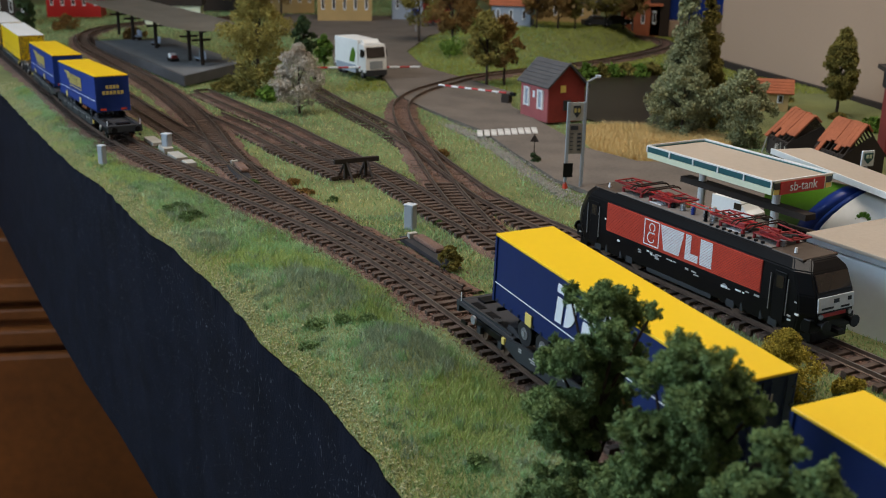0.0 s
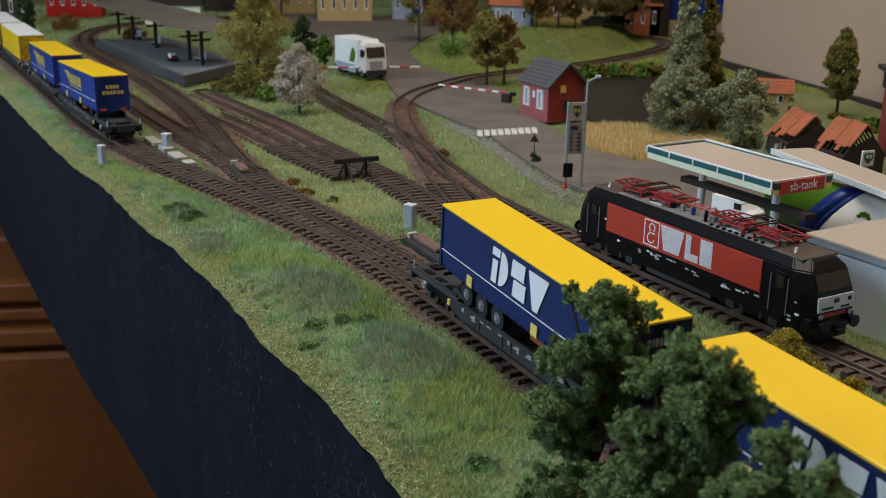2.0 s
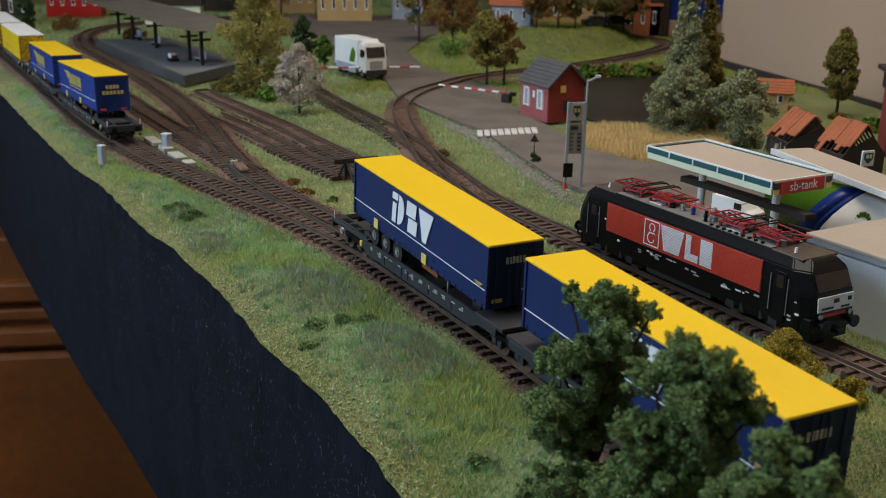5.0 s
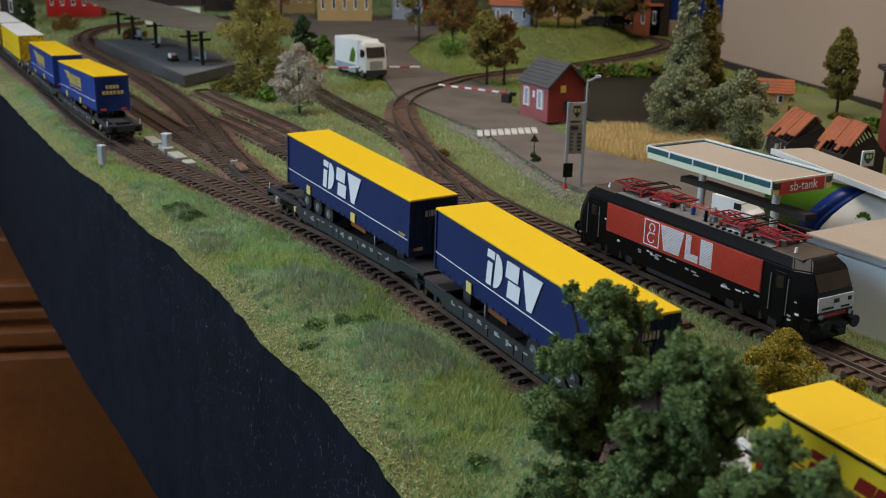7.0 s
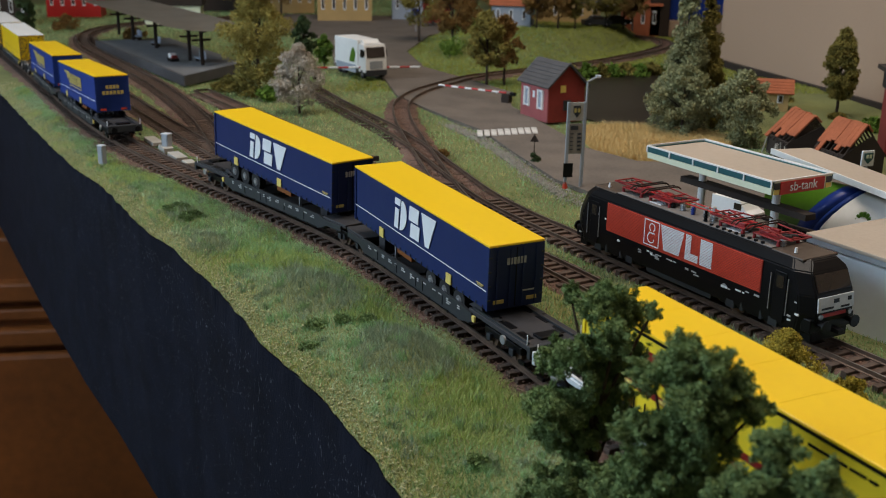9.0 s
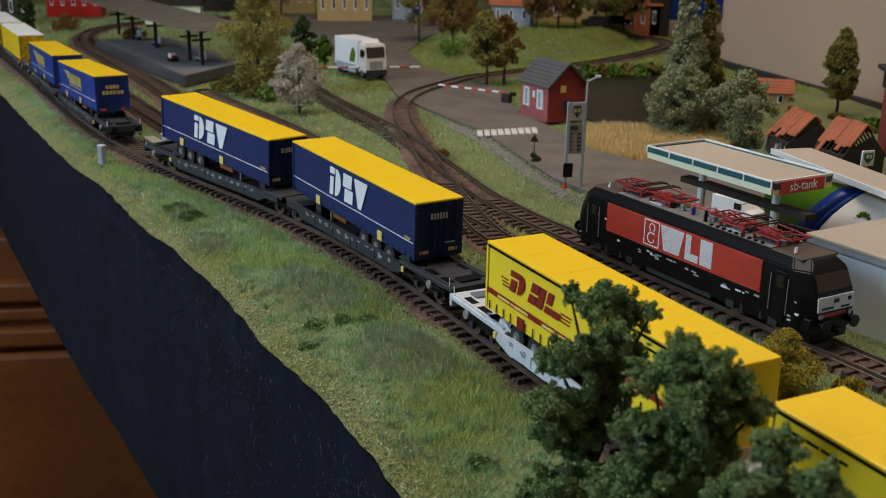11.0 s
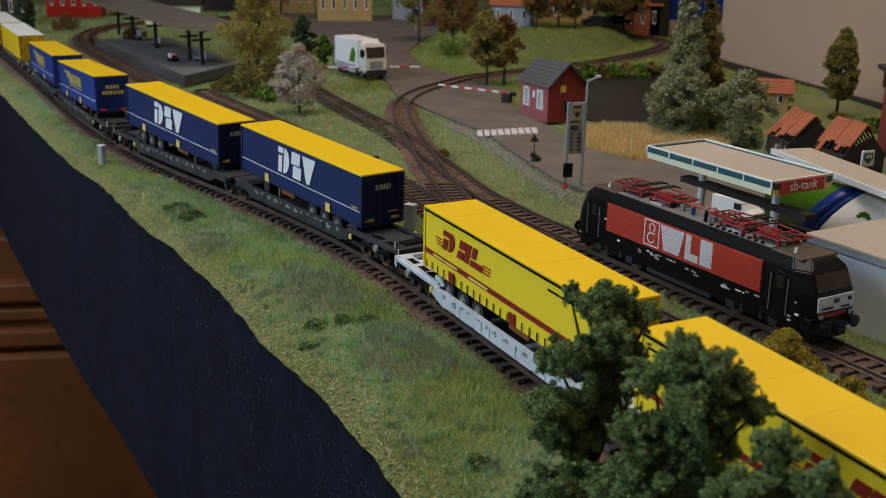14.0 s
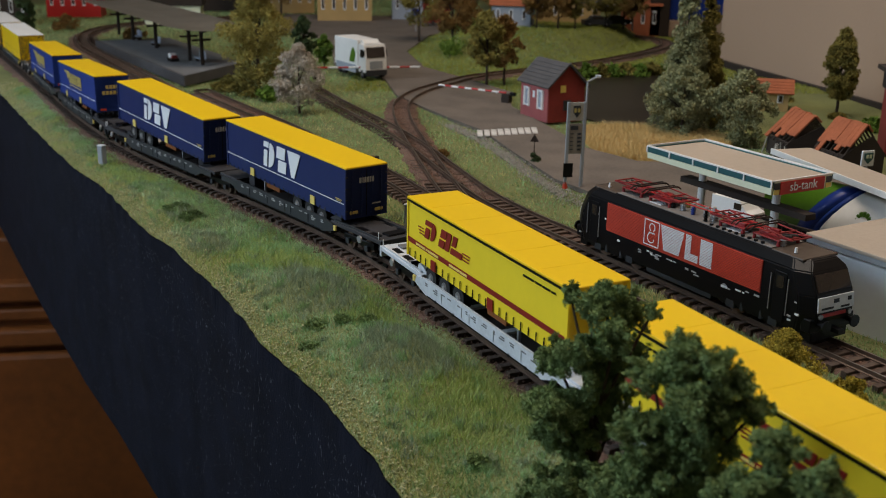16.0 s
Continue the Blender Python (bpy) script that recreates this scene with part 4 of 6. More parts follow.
    x, y = rg.uniform(0.12, 0.275, n), rg.uniform(0.87, 1.05, n)
    k = inside(x, y, WHEAT)
    p = np.column_stack([x[k], y[k]])
    rel = p - np.array([O.x, O.y])
    blades("wheat_field", "ripe golden wheat field beside the road", "wheat", rel @ np.array(DV), rel @ np.array(NV), p, 0.0085, 0.0007, 8, "wheat")


def stones():
    rg = np.random.default_rng(3)
    n = 44000
    s = rg.uniform(-0.32, 0.72, n)
    d = rg.normal(0, 0.0125, n)
    off = np.array([line_off(a) for a in s]) + d
    p = np.stack([O.x + DV.x * s + NV.x * off, O.y + DV.y * s + NV.y * off], axis=1)
    more = [p]
    for k, m, part_of, spread in (("yard", 11000, 0.45, 0.0095), ("crossing", 9000, 0.5, 0.0085), ("relief", 7000, 0.8, 0.008), ("siding", 4000, 1.0, 0.0075), ("engine", 6000, 0.7, 0.006)):
        path = PATHS[k]
        idx = rg.integers(0, int(len(path) * part_of), m)
        more.append(np.array([path[i] for i in idx]) + rg.normal(0, spread, (m, 2)))
    p = np.concatenate(more)
    n = len(p)
    c = np.column_stack([p, rg.uniform(-0.0056, -0.0034, n)])
    r = rg.uniform(0.0004, 0.00095, (n, 1))
    dirs = rg.normal(size=(n, 4, 3))
    dirs /= np.linalg.norm(dirs, axis=2)[:, :, None]
    v = (c[:, None, :] + dirs * r[:, :, None]).reshape(-1, 3)
    b = np.arange(n)[:, None, None] * 4
    t = (b + np.array([[0, 1, 2], [0, 2, 3], [0, 3, 1], [1, 3, 2]])[None]).reshape(-1, 3)
    tagged(new("ballast_stones", bits_mesh("ballast_stones", v, t, "stone")), "loose reddish brown ballast stones along the tracks", "gravel", kind="stuff")


def road_gravel():
    """Pale grit between the road and the grass."""
    rg = np.random.default_rng(41)
    mid = smooth_path([(0.002, 1.048), (0.032, 0.984), (0.052, 0.915), (0.068, 0.850), (0.091, 0.770), (0.112, 0.735)])
    n = 3400
    q = np.array([mid[i] for i in rg.integers(0, len(mid), n)]) + rg.normal(0, 0.0058, (n, 2))
    c = np.column_stack([q, rg.uniform(-0.0054, -0.0040, n)])
    dr = rg.normal(size=(n, 4, 3))
    dr /= np.linalg.norm(dr, axis=2)[:, :, None]
    v = (c[:, None, :] + dr * rg.uniform(0.0004, 0.0011, (n, 1, 1))).reshape(-1, 3)
    t = (np.arange(n)[:, None, None] * 4 + np.array([[0, 1, 2], [0, 2, 3], [0, 3, 1], [1, 3, 2]])[None]).reshape(-1, 3)
    tagged(new("road_gravel", bits_mesh("road_gravel", v, t, "concrete")), "pale grit along the edge of the road", "gravel", kind="stuff")


def planting():
    G = -0.006
    T = tree
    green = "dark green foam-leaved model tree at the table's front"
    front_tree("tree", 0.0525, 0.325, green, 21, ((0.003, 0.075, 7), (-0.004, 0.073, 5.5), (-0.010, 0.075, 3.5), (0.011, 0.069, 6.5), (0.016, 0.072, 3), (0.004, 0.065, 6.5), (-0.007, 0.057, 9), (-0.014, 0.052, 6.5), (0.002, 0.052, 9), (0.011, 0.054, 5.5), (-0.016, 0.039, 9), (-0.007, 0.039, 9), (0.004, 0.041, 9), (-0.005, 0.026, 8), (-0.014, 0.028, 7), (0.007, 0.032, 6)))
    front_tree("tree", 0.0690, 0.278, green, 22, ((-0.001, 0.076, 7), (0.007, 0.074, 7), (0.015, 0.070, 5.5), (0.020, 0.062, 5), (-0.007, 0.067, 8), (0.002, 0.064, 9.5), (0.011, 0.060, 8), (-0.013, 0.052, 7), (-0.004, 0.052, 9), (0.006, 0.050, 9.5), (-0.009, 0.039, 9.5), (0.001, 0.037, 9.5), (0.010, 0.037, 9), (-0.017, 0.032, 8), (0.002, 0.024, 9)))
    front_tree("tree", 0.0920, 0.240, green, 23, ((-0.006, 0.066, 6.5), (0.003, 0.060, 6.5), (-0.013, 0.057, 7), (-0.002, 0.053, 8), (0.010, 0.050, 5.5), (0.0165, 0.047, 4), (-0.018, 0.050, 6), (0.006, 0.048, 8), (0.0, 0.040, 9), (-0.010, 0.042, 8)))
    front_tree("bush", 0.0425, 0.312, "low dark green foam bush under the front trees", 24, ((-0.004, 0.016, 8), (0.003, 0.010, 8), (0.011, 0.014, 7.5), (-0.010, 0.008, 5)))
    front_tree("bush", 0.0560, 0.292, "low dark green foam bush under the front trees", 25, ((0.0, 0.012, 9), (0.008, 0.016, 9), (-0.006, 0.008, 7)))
    yb = "yellowish ragged bush beside the main track"
    T("bush", 0.150, 0.428, G, 0.030, 0.038, "leaf_yellow", yb, 25, 0.0, 80, 220, 0.0011, "ragged", category="bush")
    T("bush", 0.178, 0.421, G, 0.012, 0.022, "leaf_yellow", yb, 26, 0.0, 34, 160, 0.0011, "ragged", category="bush")
    T("bush", 0.004, 0.592, G, 0.015, 0.017, "leaf_olive", "small olive bush beside the switch machine", 27, 0.0, 26, 120, 0.0018, category="bush")
    T("bush", 0.075, 0.878, G, 0.009, 0.012, "leaf_dark", "small green bush at the roadside", 28, 0.0, 16, 60, 0.0018, category="bush")
    for i, (ws, wo, h, w, mt) in enumerate(((0.322, 0.1021, 0.0036, 0.020, "leaf"), (0.304, 0.099, 0.0034, 0.018, "leaf"), (0.081, 0.0958, 0.0034, 0.013, "leaf_front"), (0.061, 0.1083, 0.0032, 0.011, "leaf_front"), (0.067, 0.0745, 0.0034, 0.012, "leaf_front"), (0.072, 0.086, 0.003, 0.009, "leaf_front"), (-0.075, 0.0914, 0.0036, 0.012, "leaf_front"), (0.372, 0.0, 0.004, 0.014, "leaf_brown"), (0.34, 0.003, 0.004, 0.016, "leaf_brown"), (0.31, -0.008, 0.004, 0.008, "leaf"), (0.22, -0.048, 0.004, 0.007, "leaf"), (0.375, 0.03, 0.006, 0.010, "leaf"), (0.41, -0.152, 0.006, 0.014, "leaf_brown"))):
        q = on(ws, wo)
        T("weed_tuft", q.x, q.y, ground_z(ws, wo) - 0.0005, h, w, mt, "small tuft of weeds in the grass", 110 + i, 0.0, 26, 100, 0.0013, category="weed")
    T("willow_tree", -0.215, 1.215, G, 0.128, 0.094, "leaf_willow", "olive yellow willow with drooping twigs", 31, 0.12, 165, 170, 0.0022, "ragged")
    T("blossom_tree", -0.152, 1.095, G, 0.072, 0.053, "blossom", "bare grey-white blossoming tree", 32, 0.10, 110, 130, 0.0018, "lumpy")
    T("conifer", -0.208, 1.56, G, 0.060, 0.038, "leaf_dark", "dark green conifer behind the willow", 33, 0.08, 40, 80, 0.004, "egg")
    T("tree", -0.163, 1.424, G, 0.046, 0.024, "leaf_fresh", "small fresh green tree by the road", 34, 0.26, 28, 80, 0.0035, "egg")
    br = "brown-leaved autumn tree on the hill slope"
    for i, (x, y, h, w) in enumerate(((0.050, 1.30, 0.092, 0.075), (0.072, 1.315, 0.085, 0.06), (0.009, 1.61, 0.115, 0.075), (-0.045, 1.75, 0.11, 0.10), (0.03, 1.80, 0.10, 0.08), (0.179, 1.735, 0.085, 0.066), (0.208, 1.75, 0.08, 0.070), (0.145, 1.74, 0.076, 0.062), (0.30, 1.83, 0.085, 0.075), (0.265, 1.80, 0.085, 0.07), (0.310, 1.80, 0.08, 0.062), (-0.33, 2.15, 0.12, 0.10), (-0.42, 2.2, 0.12, 0.12), (0.10, 2.12, 0.11, 0.10))):
        T("tree", x, y, 0.018 if y > 1.7 and x > 0.1 else G, h, w, "leaf_brown" if i % 3 else "leaf_olive", br, 40 + i, 0.28, 64, 100, 0.0032, "ragged")
    gg = "tall grey-green poplar beside the pond"
    T("poplar", 0.232, 1.035, G, 0.150, 0.064, "leaf_grey", gg, 61, 0.03, 150, 260, 0.0021, "cone")
    T("poplar", 0.258, 1.05, G, 0.150, 0.046, "leaf_olive", gg, 62, 0.03, 110, 240, 0.0021, "cone")
    T("tree", 0.226, 1.0, G, 0.070, 0.070, "leaf_grey", "round grey-green tree in front of the poplars", 63, 0.04, 90, 200, 0.0022, "lumpy")
    T("tree", 0.275, 0.975, G, 0.068, 0.066, "leaf_grey", "round grey-green tree beside the ruined barn", 64, 0.04, 90, 200, 0.0022, "lumpy")
    T("cypress", 0.4146, 1.1154, 0.0, 0.088, 0.036, "leaf_olive", "olive egg-shaped tree in front of the wall", 65, 0.20, 170, 190, 0.0024, "egg")
    T("conifer", -0.70, 1.79, G, 0.075, 0.034, "leaf_dark", "dark conifer beside the far curve of the line", 35, 0.06, 50, 90, 0.004, "egg")
    for i, (x, y, w) in enumerate(((-0.76, 1.76, 0.06), (-0.66, 1.86, 0.05), (-0.50, 1.72, 0.04))):
        T("bush", x, y, G, w * 0.5, w, "leaf_brown", "low brown bush beside the far curve", 100 + i, 0.0, 20, 60, 0.004, category="bush")
    for i in range(9):
        x = 0.165 + i * 0.018
        T("bush", x, 1.385 + 0.004 * i, G, 0.017, 0.032, "leaf_fresh" if i % 2 else "leaf_olive", "green hedge bush on the pond's far bank", 70 + i, 0.0, 18, 50, 0.004, category="bush")
    for i, (x, y, w) in enumerate(((0.385, 1.20, 0.03), (0.345, 1.165, 0.03), (0.41, 1.10, 0.02), (0.43, 1.05, 0.03), (-0.232, 1.195, 0.045), (-0.195, 1.175, 0.035), (-0.255, 1.235, 0.04), (0.01, 1.58, 0.06))):
        T("bush", x, y, G, w * 0.45, w, "leaf_fresh" if i % 2 else "leaf_olive", "low green bush on the grass", 90 + i, 0.0, 18, 50, 0.0035, category="bush")


# ---- roads, water, crossings ----
def surfaces():
    tagged(part("road", sheet(ROAD, -0.0030, 0.005), "road"), kind="structure")
    tagged(part("pond", sheet(POND, -0.0040, 0.003), "water"), kind="structure")
    tagged(part("wheat_soil", sheet(WHEAT, -0.0045, 0.003), "plaster"), kind="structure")
    tagged(part("verge", sheet(VERGE, -0.0054, 0.003), "roofslab"), kind="structure")
    z = thing("zebra_crossing", Matrix.Identity(4), "worn white zebra crossing painted on the road", "crossing", "", "structure")
    a, b = Vector((0.030, 0.992)), Vector((0.090, 1.013))
    d = (b - a).normalized()
    for i in range(9):
        c = a + (b - a) * (i + 0.5) / 9
        o = part("stripe", box(-0.0026, 0.0026, -0.0145, 0.0145, -0.0034, -0.0026), "paint", z)
        o.matrix_local = Matrix.Translation((c.x, c.y, 0)) @ Matrix.Rotation(math.atan2(d.y, d.x) - 0.35, 4, "Z")


# ---- the engine ----
def engine():
    e = thing("locomotive", Matrix.Translation((0.1412, 0.5544, 0)) @ Matrix.Rotation(radians(119.95), 4, "Z"), "black electric locomotive with red louvred sides, standing", "locomotive")
    rings = ((0.0060, 0.0905, 0.0155), (0.0165, 0.0930, 0.0168), (0.0255, 0.0918, 0.0168), (0.0362, 0.0868, 0.0164), (0.0402, 0.0835, 0.0128), (0.0408, 0.0825, 0.0120))
    bm = bmesh.new()
    loops = []
    for z, a, b in rings:
        cx, cy = 0.0075, 0.0042
        loops.append([bm.verts.new((sx, sy, z)) for sx, sy in ((a, b - cy), (a - cx, b), (-a + cx, b), (-a, b - cy), (-a, -b + cy), (-a + cx, -b), (a - cx, -b), (a, -b + cy))])
    for p, q in zip(loops, loops[1:]):
        for i in range(8):
            j = (i + 1) % 8
            bm.faces.new((p[i], p[j], q[j], q[i]))
    bm.faces.new(loops[-1]), bm.faces.new(loops[0][::-1])
    bmesh.ops.recalc_face_normals(bm, faces=bm.faces)
    bmesh.ops.bevel(bm, geom=bm.edges[:], offset=0.0006, segments=2, affect="EDGES")
    part("body", bm, "black", e)
    part("roof_walk", box(-0.060, 0.060, -0.0112, 0.0112, 0.0407, 0.0414, 0.0003), "roofgrey", e, "dusty grey roof walkway")
    for sx in (1, -1):
        part("cab_roof", box(min(sx * 0.0605, sx * 0.0808), max(sx * 0.0605, sx * 0.0808), -0.0119, 0.0119, 0.0398, 0.0411, 0.0005), "roofbrown", e, "weathered brown cab roof")
    for sgn in (1, -1):
        y = sgn * 0.0168
        # backing plate, painted darker to stand for the shade behind the slats
        pn = part("louvre_panel", box(-0.061, 0.061, min(y, y + sgn * 0.0002), max(y, y + sgn * 0.0002), 0.0188, 0.0358), "redgap", e, "red louvred side panel")
        for i in range(20):
            z = 0.0192 + i * 0.00083
            part("louvre", box(-0.0608, 0.0608, min(y, y + sgn * 0.0006), max(y, y + sgn * 0.0006), z, z + 0.0005), "lred", pn)
        # plain white shapes and a framed emblem
        x0 = -0.0272
        mk = [slant(x0, 0.0203, 0.0127, 0.0006), slant(x0, 0.0345, 0.0127, 0.0006), slant(x0, 0.0203, 0.0006, 0.0148), slant(x0 + 0.0121, 0.0203, 0.0006, 0.0148)]
        mk += [arc_band(x0 + 0.0066, 0.0310, 0.0020, 0.0026, 1.0, -60, 240), arc_band(x0 + 0.0060, 0.0250, 0.0026, 0.0032, 1.0, 60, 350), slant(x0 + 0.0040, 0.0275, 0.0050, 0.0006)]
        rows = []
        for i in range(17):
            z = 0.02085 + i * 0.00083
            f = i / 16
            rows.append(slant(-0.0105 - 0.0030 * f, z, 0.0125 + 0.0060 * f, 0.00055))
            rows.append(slant(0.0065, z, 0.0100 if i < 5 else 0.0042, 0.00055))
            rows.append(slant(0.0178, z, 0.0090, 0.00055))
        mark_side(pn, mk, y + sgn * 0.0006, "emblem_line", "print", 0.0001)
        mark_side(pn, rows, y + sgn * 0.0006, "white_block", "print", 0.0001)
        for x in (-0.0675, -0.0785, 0.0675, 0.0785):
            part("grab_rail", cyl((x, y + sgn * 0.0009, 0.013), (x, y + sgn * 0.0009, 0.0315), 0.00025, seg=6), "metal", e)
        for x in (-0.073, 0.073):
            d = part("cab_door", box(x - 0.0038, x + 0.0038, min(y, y + sgn * 0.0003), max(y, y + sgn * 0.0003), 0.0085, 0.0335, 0.0002), "black", e)
            part("door_window", box(x - 0.0022, x + 0.0022, min(y, y + sgn * 0.0005), max(y, y + sgn * 0.0005), 0.0255, 0.0315), "glass", d)
        rnd = random.Random(4)
        for i in range(34):
            x = rnd.uniform(-0.088, 0.088)
            z = rnd.choice((0.0150, 0.0162, 0.0138)) if abs(x) < 0.06 else rnd.uniform(0.010, 0.027)
            w = rnd.uniform(0.0006, 0.0024) if abs(x) < 0.06 else rnd.uniform(0.0006, 0.0012)
            part("small_print", box(x - w, x + w, min(y - sgn * 0.0006, y + sgn * 0.0002), max(y - sgn * 0.0006, y + sgn * 0.0002), z, z + rnd.uniform(0.0005, 0.0012)), "grey_print" if i % 3 else "print", e)
    for sx in (1, -1):
        x = sx * 0.0925
        lean = Matrix.Rotation(-sx * radians(24), 4, "Y")
        w = part("windscreen", box(-0.0003, 0.0003, -0.0112, 0.0112, -0.0043, 0.0043, 0.0002), "glass", e, "dark windscreen")
        w.matrix_local = Matrix.Translation((sx * 0.0895, 0, 0.0312)) @ lean
        pl = part("front_plate", box(-0.0004, 0.0004, -0.0122, 0.0122, -0.0036, 0.0036, 0.0002), "silver", e, "light grey front plate with small marks")
        pl.matrix_local = Matrix.Translation((sx * 0.0928, 0, 0.0215)) @ Matrix.Rotation(-sx * radians(6), 4, "Y")
        for yy, zz, a, b in ((-0.009, 0.001, 0.0012, 0.001), (0.0, 0.001, 0.0018, 0.001), (0.006, -0.002, 0.004, 0.0005), (-0.006, -0.0024, 0.003, 0.0005)):
            part("small_print", box(min(0, sx * 0.0006), max(0, sx * 0.0006), yy - a, yy + a, zz - b, zz + b), "black", pl)
        part("red_band", box(min(sx * 0.0918, sx * 0.0932), max(sx * 0.0918, sx * 0.0932), -0.0075, 0.0095, 0.0150, 0.0168), "red", e, "dark red band under the plate")
        for yy in (-0.0098, 0.0098):
            part("headlight", cyl((sx * 0.092, yy, 0.0156), (sx * 0.0937, yy, 0.0156), 0.0013), "metal", e, "grey round headlight")
            b = part("buffer", cyl((sx * 0.090, yy, 0.0118), (sx * 0.0965, yy, 0.0118), 0.0013), "black", e)
            part("buffer_head", cyl((sx * 0.0965, yy, 0.0118), (sx * 0.0975, yy, 0.0118), 0.0031), "black", b)
        part("buffer_beam", box(min(sx * 0.086, sx * 0.092), max(sx * 0.086, sx * 0.092), -0.0150, 0.0150, 0.0075, 0.0145, 0.0006), "black", e)
        part("snow_plough", box(min(sx * 0.084, sx * 0.091), max(sx * 0.084, sx * 0.091), -0.0125, 0.0125, 0.0022, 0.0075, 0.0006), "black", e)
        part("coupling", box(min(sx * 0.091, sx * 0.098), max(sx * 0.091, sx * 0.098), -0.0022, 0.0022, 0.0072, 0.0094, 0.0004), "black", e)
        part("horn", cyl((sx * 0.072, 0.0075, 0.0414), (sx * 0.072, 0.0075, 0.0440), 0.0009, 0.0006, 8), "print", e, "small white horn")
        b = part("bogie", box(sx * 0.055 - 0.024, sx * 0.055 + 0.024, -0.0140, 0.0140, 0.0042, 0.0088, 0.0008), "black", e)
        for dx in (-0.0145, 0.0145):
            for yy in (-0.0088, 0.0088):
                part("wheel", cyl((sx * 0.055 + dx, yy - 0.0014, 0.0071), (sx * 0.055 + dx, yy + 0.0014, 0.0071), 0.0071, seg=20), "rail", b)
            for yy in (-0.0146, 0.0146):
                part("axle_box", box(sx * 0.055 + dx - 0.003, sx * 0.055 + dx + 0.003, yy - 0.0012, yy + 0.0012, 0.0042, 0.0090, 0.0005), "frame", b)
                part("spring", cyl((sx * 0.055 + dx * 0.45, yy, 0.0050), (sx * 0.055 + dx * 0.45, yy, 0.0095), 0.0014, seg=10), "frame", b)
    part("underframe_box", box(-0.026, 0.026, -0.0150, 0.0150, 0.0035, 0.0070, 0.0008), "frame", e)
    # folded current collectors
    for px, sx in ((0.052, 1), (0.028, -1), (-0.028, 1), (-0.052, -1)):
        p = part("pantograph", box(px - 0.009, px + 0.009, -0.0075, 0.0075, 0.0436, 0.0442, 0.0002), "panto", e, "folded red pantograph")
        for yy in (-0.0068, 0.0068):
            part("arm", cyl((px - sx * 0.008, yy * 0.5, 0.0442), (px + sx * 0.016, yy, 0.0462), 0.00055, seg=6), "panto", p)
            part("upper_arm", cyl((px + sx * 0.016, yy, 0.0462), (px - sx * 0.007, yy * 0.8, 0.0480), 0.0004, seg=6), "panto", p)
            for xx in (-0.008, 0.008):
                part("insulator", cyl((px + xx, yy, 0.0412), (px + xx, yy, 0.0438), 0.0010, 0.0008, 8), "panto", p)
            part("spring_box", box(px - sx * 0.004 - 0.003, px - sx * 0.004 + 0.003, yy * 0.55 - 0.0011, yy * 0.55 + 0.0011, 0.0440, 0.0458, 0.0003), "panto", p)
            part("damper", cyl((px + sx * 0.002, yy * 0.3, 0.0446), (px + sx * 0.012, yy * 0.3, 0.0466), 0.0006, seg=6), "timber", p)
        for dx in (0.016, 0.006):
            part("cross_tube", cyl((px + sx * dx, -0.0070, 0.0462 if dx > 0.01 else 0.0470), (px + sx * dx, 0.0070, 0.0462 if dx > 0.01 else 0.0470), 0.0005, seg=6), "panto", p)
        for dx in (-0.0085, -0.0055):
            part("contact_strip", cyl((px + sx * dx, -0.0105, 0.0484), (px + sx * dx, 0.0105, 0.0484), 0.00045, seg=6), "timber", p)
            for yy in (-0.0105, 0.0105):
                part("horn_tip", cyl((px + sx * dx, yy, 0.0484), (px + sx * dx, yy * 1.25, 0.0468), 0.0004, seg=6), "timber", p)
    rnd = random.Random(9)
    for i, (x, y, r, h, c) in enumerate(((0.012, 0.004, 0.0013, 0.0046, "metal"), (0.007, 0.001, 0.0012, 0.005, "metal"), (0.003, 0.005, 0.0009, 0.0044, "royal"), (-0.002, 0.0, 0.0014, 0.005, "metal"), (-0.005, -0.003, 0.0014, 0.005, "metal"), (-0.012, 0.004, 0.0018, 0.0042, "metal"), (-0.016, 0.001, 0.0012, 0.004, "gold"), (0.016, -0.003, 0.0012, 0.004, "gold"), (-0.0605, 0.004, 0.0014, 0.0044, "metal"), (-0.010, 0.008, 0.0009, 0.006, "black"), (0.019, 0.005, 0.0013, 0.003, "black"), (-0.001, -0.007, 0.001, 0.004, "gold"))):
        cn = part("roof_insulator", cyl((x, y, 0.0412), (x, y, 0.0412 + h), r, r * 0.8, 10), c, e)
        for k in range(3):
            part("rib", cyl((x, y, 0.0418 + k * h / 4), (x, y, 0.0422 + k * h / 4), r * 1.35, seg=10), c, cn)
    for yy in (-0.002, 0.003):
        part("roof_cable", cyl((0.040, yy, 0.0452), (-0.045, yy - 0.001, 0.0455), 0.0004, seg=6), "red", e, "red roof conductor")
    for i in range(9):
        part("roof_bracket", box(-0.018 - i * 0.0045, -0.0165 - i * 0.0045, 0.0098, 0.0112, 0.0413, 0.0424), "black", e)
    for x in (-0.030, 0.030):
        part("roof_hatch", box(x - 0.005, x + 0.005, 0.002, 0.0085, 0.0413, 0.0417, 0.0001), "silver", e, "pale hatch on the roof")


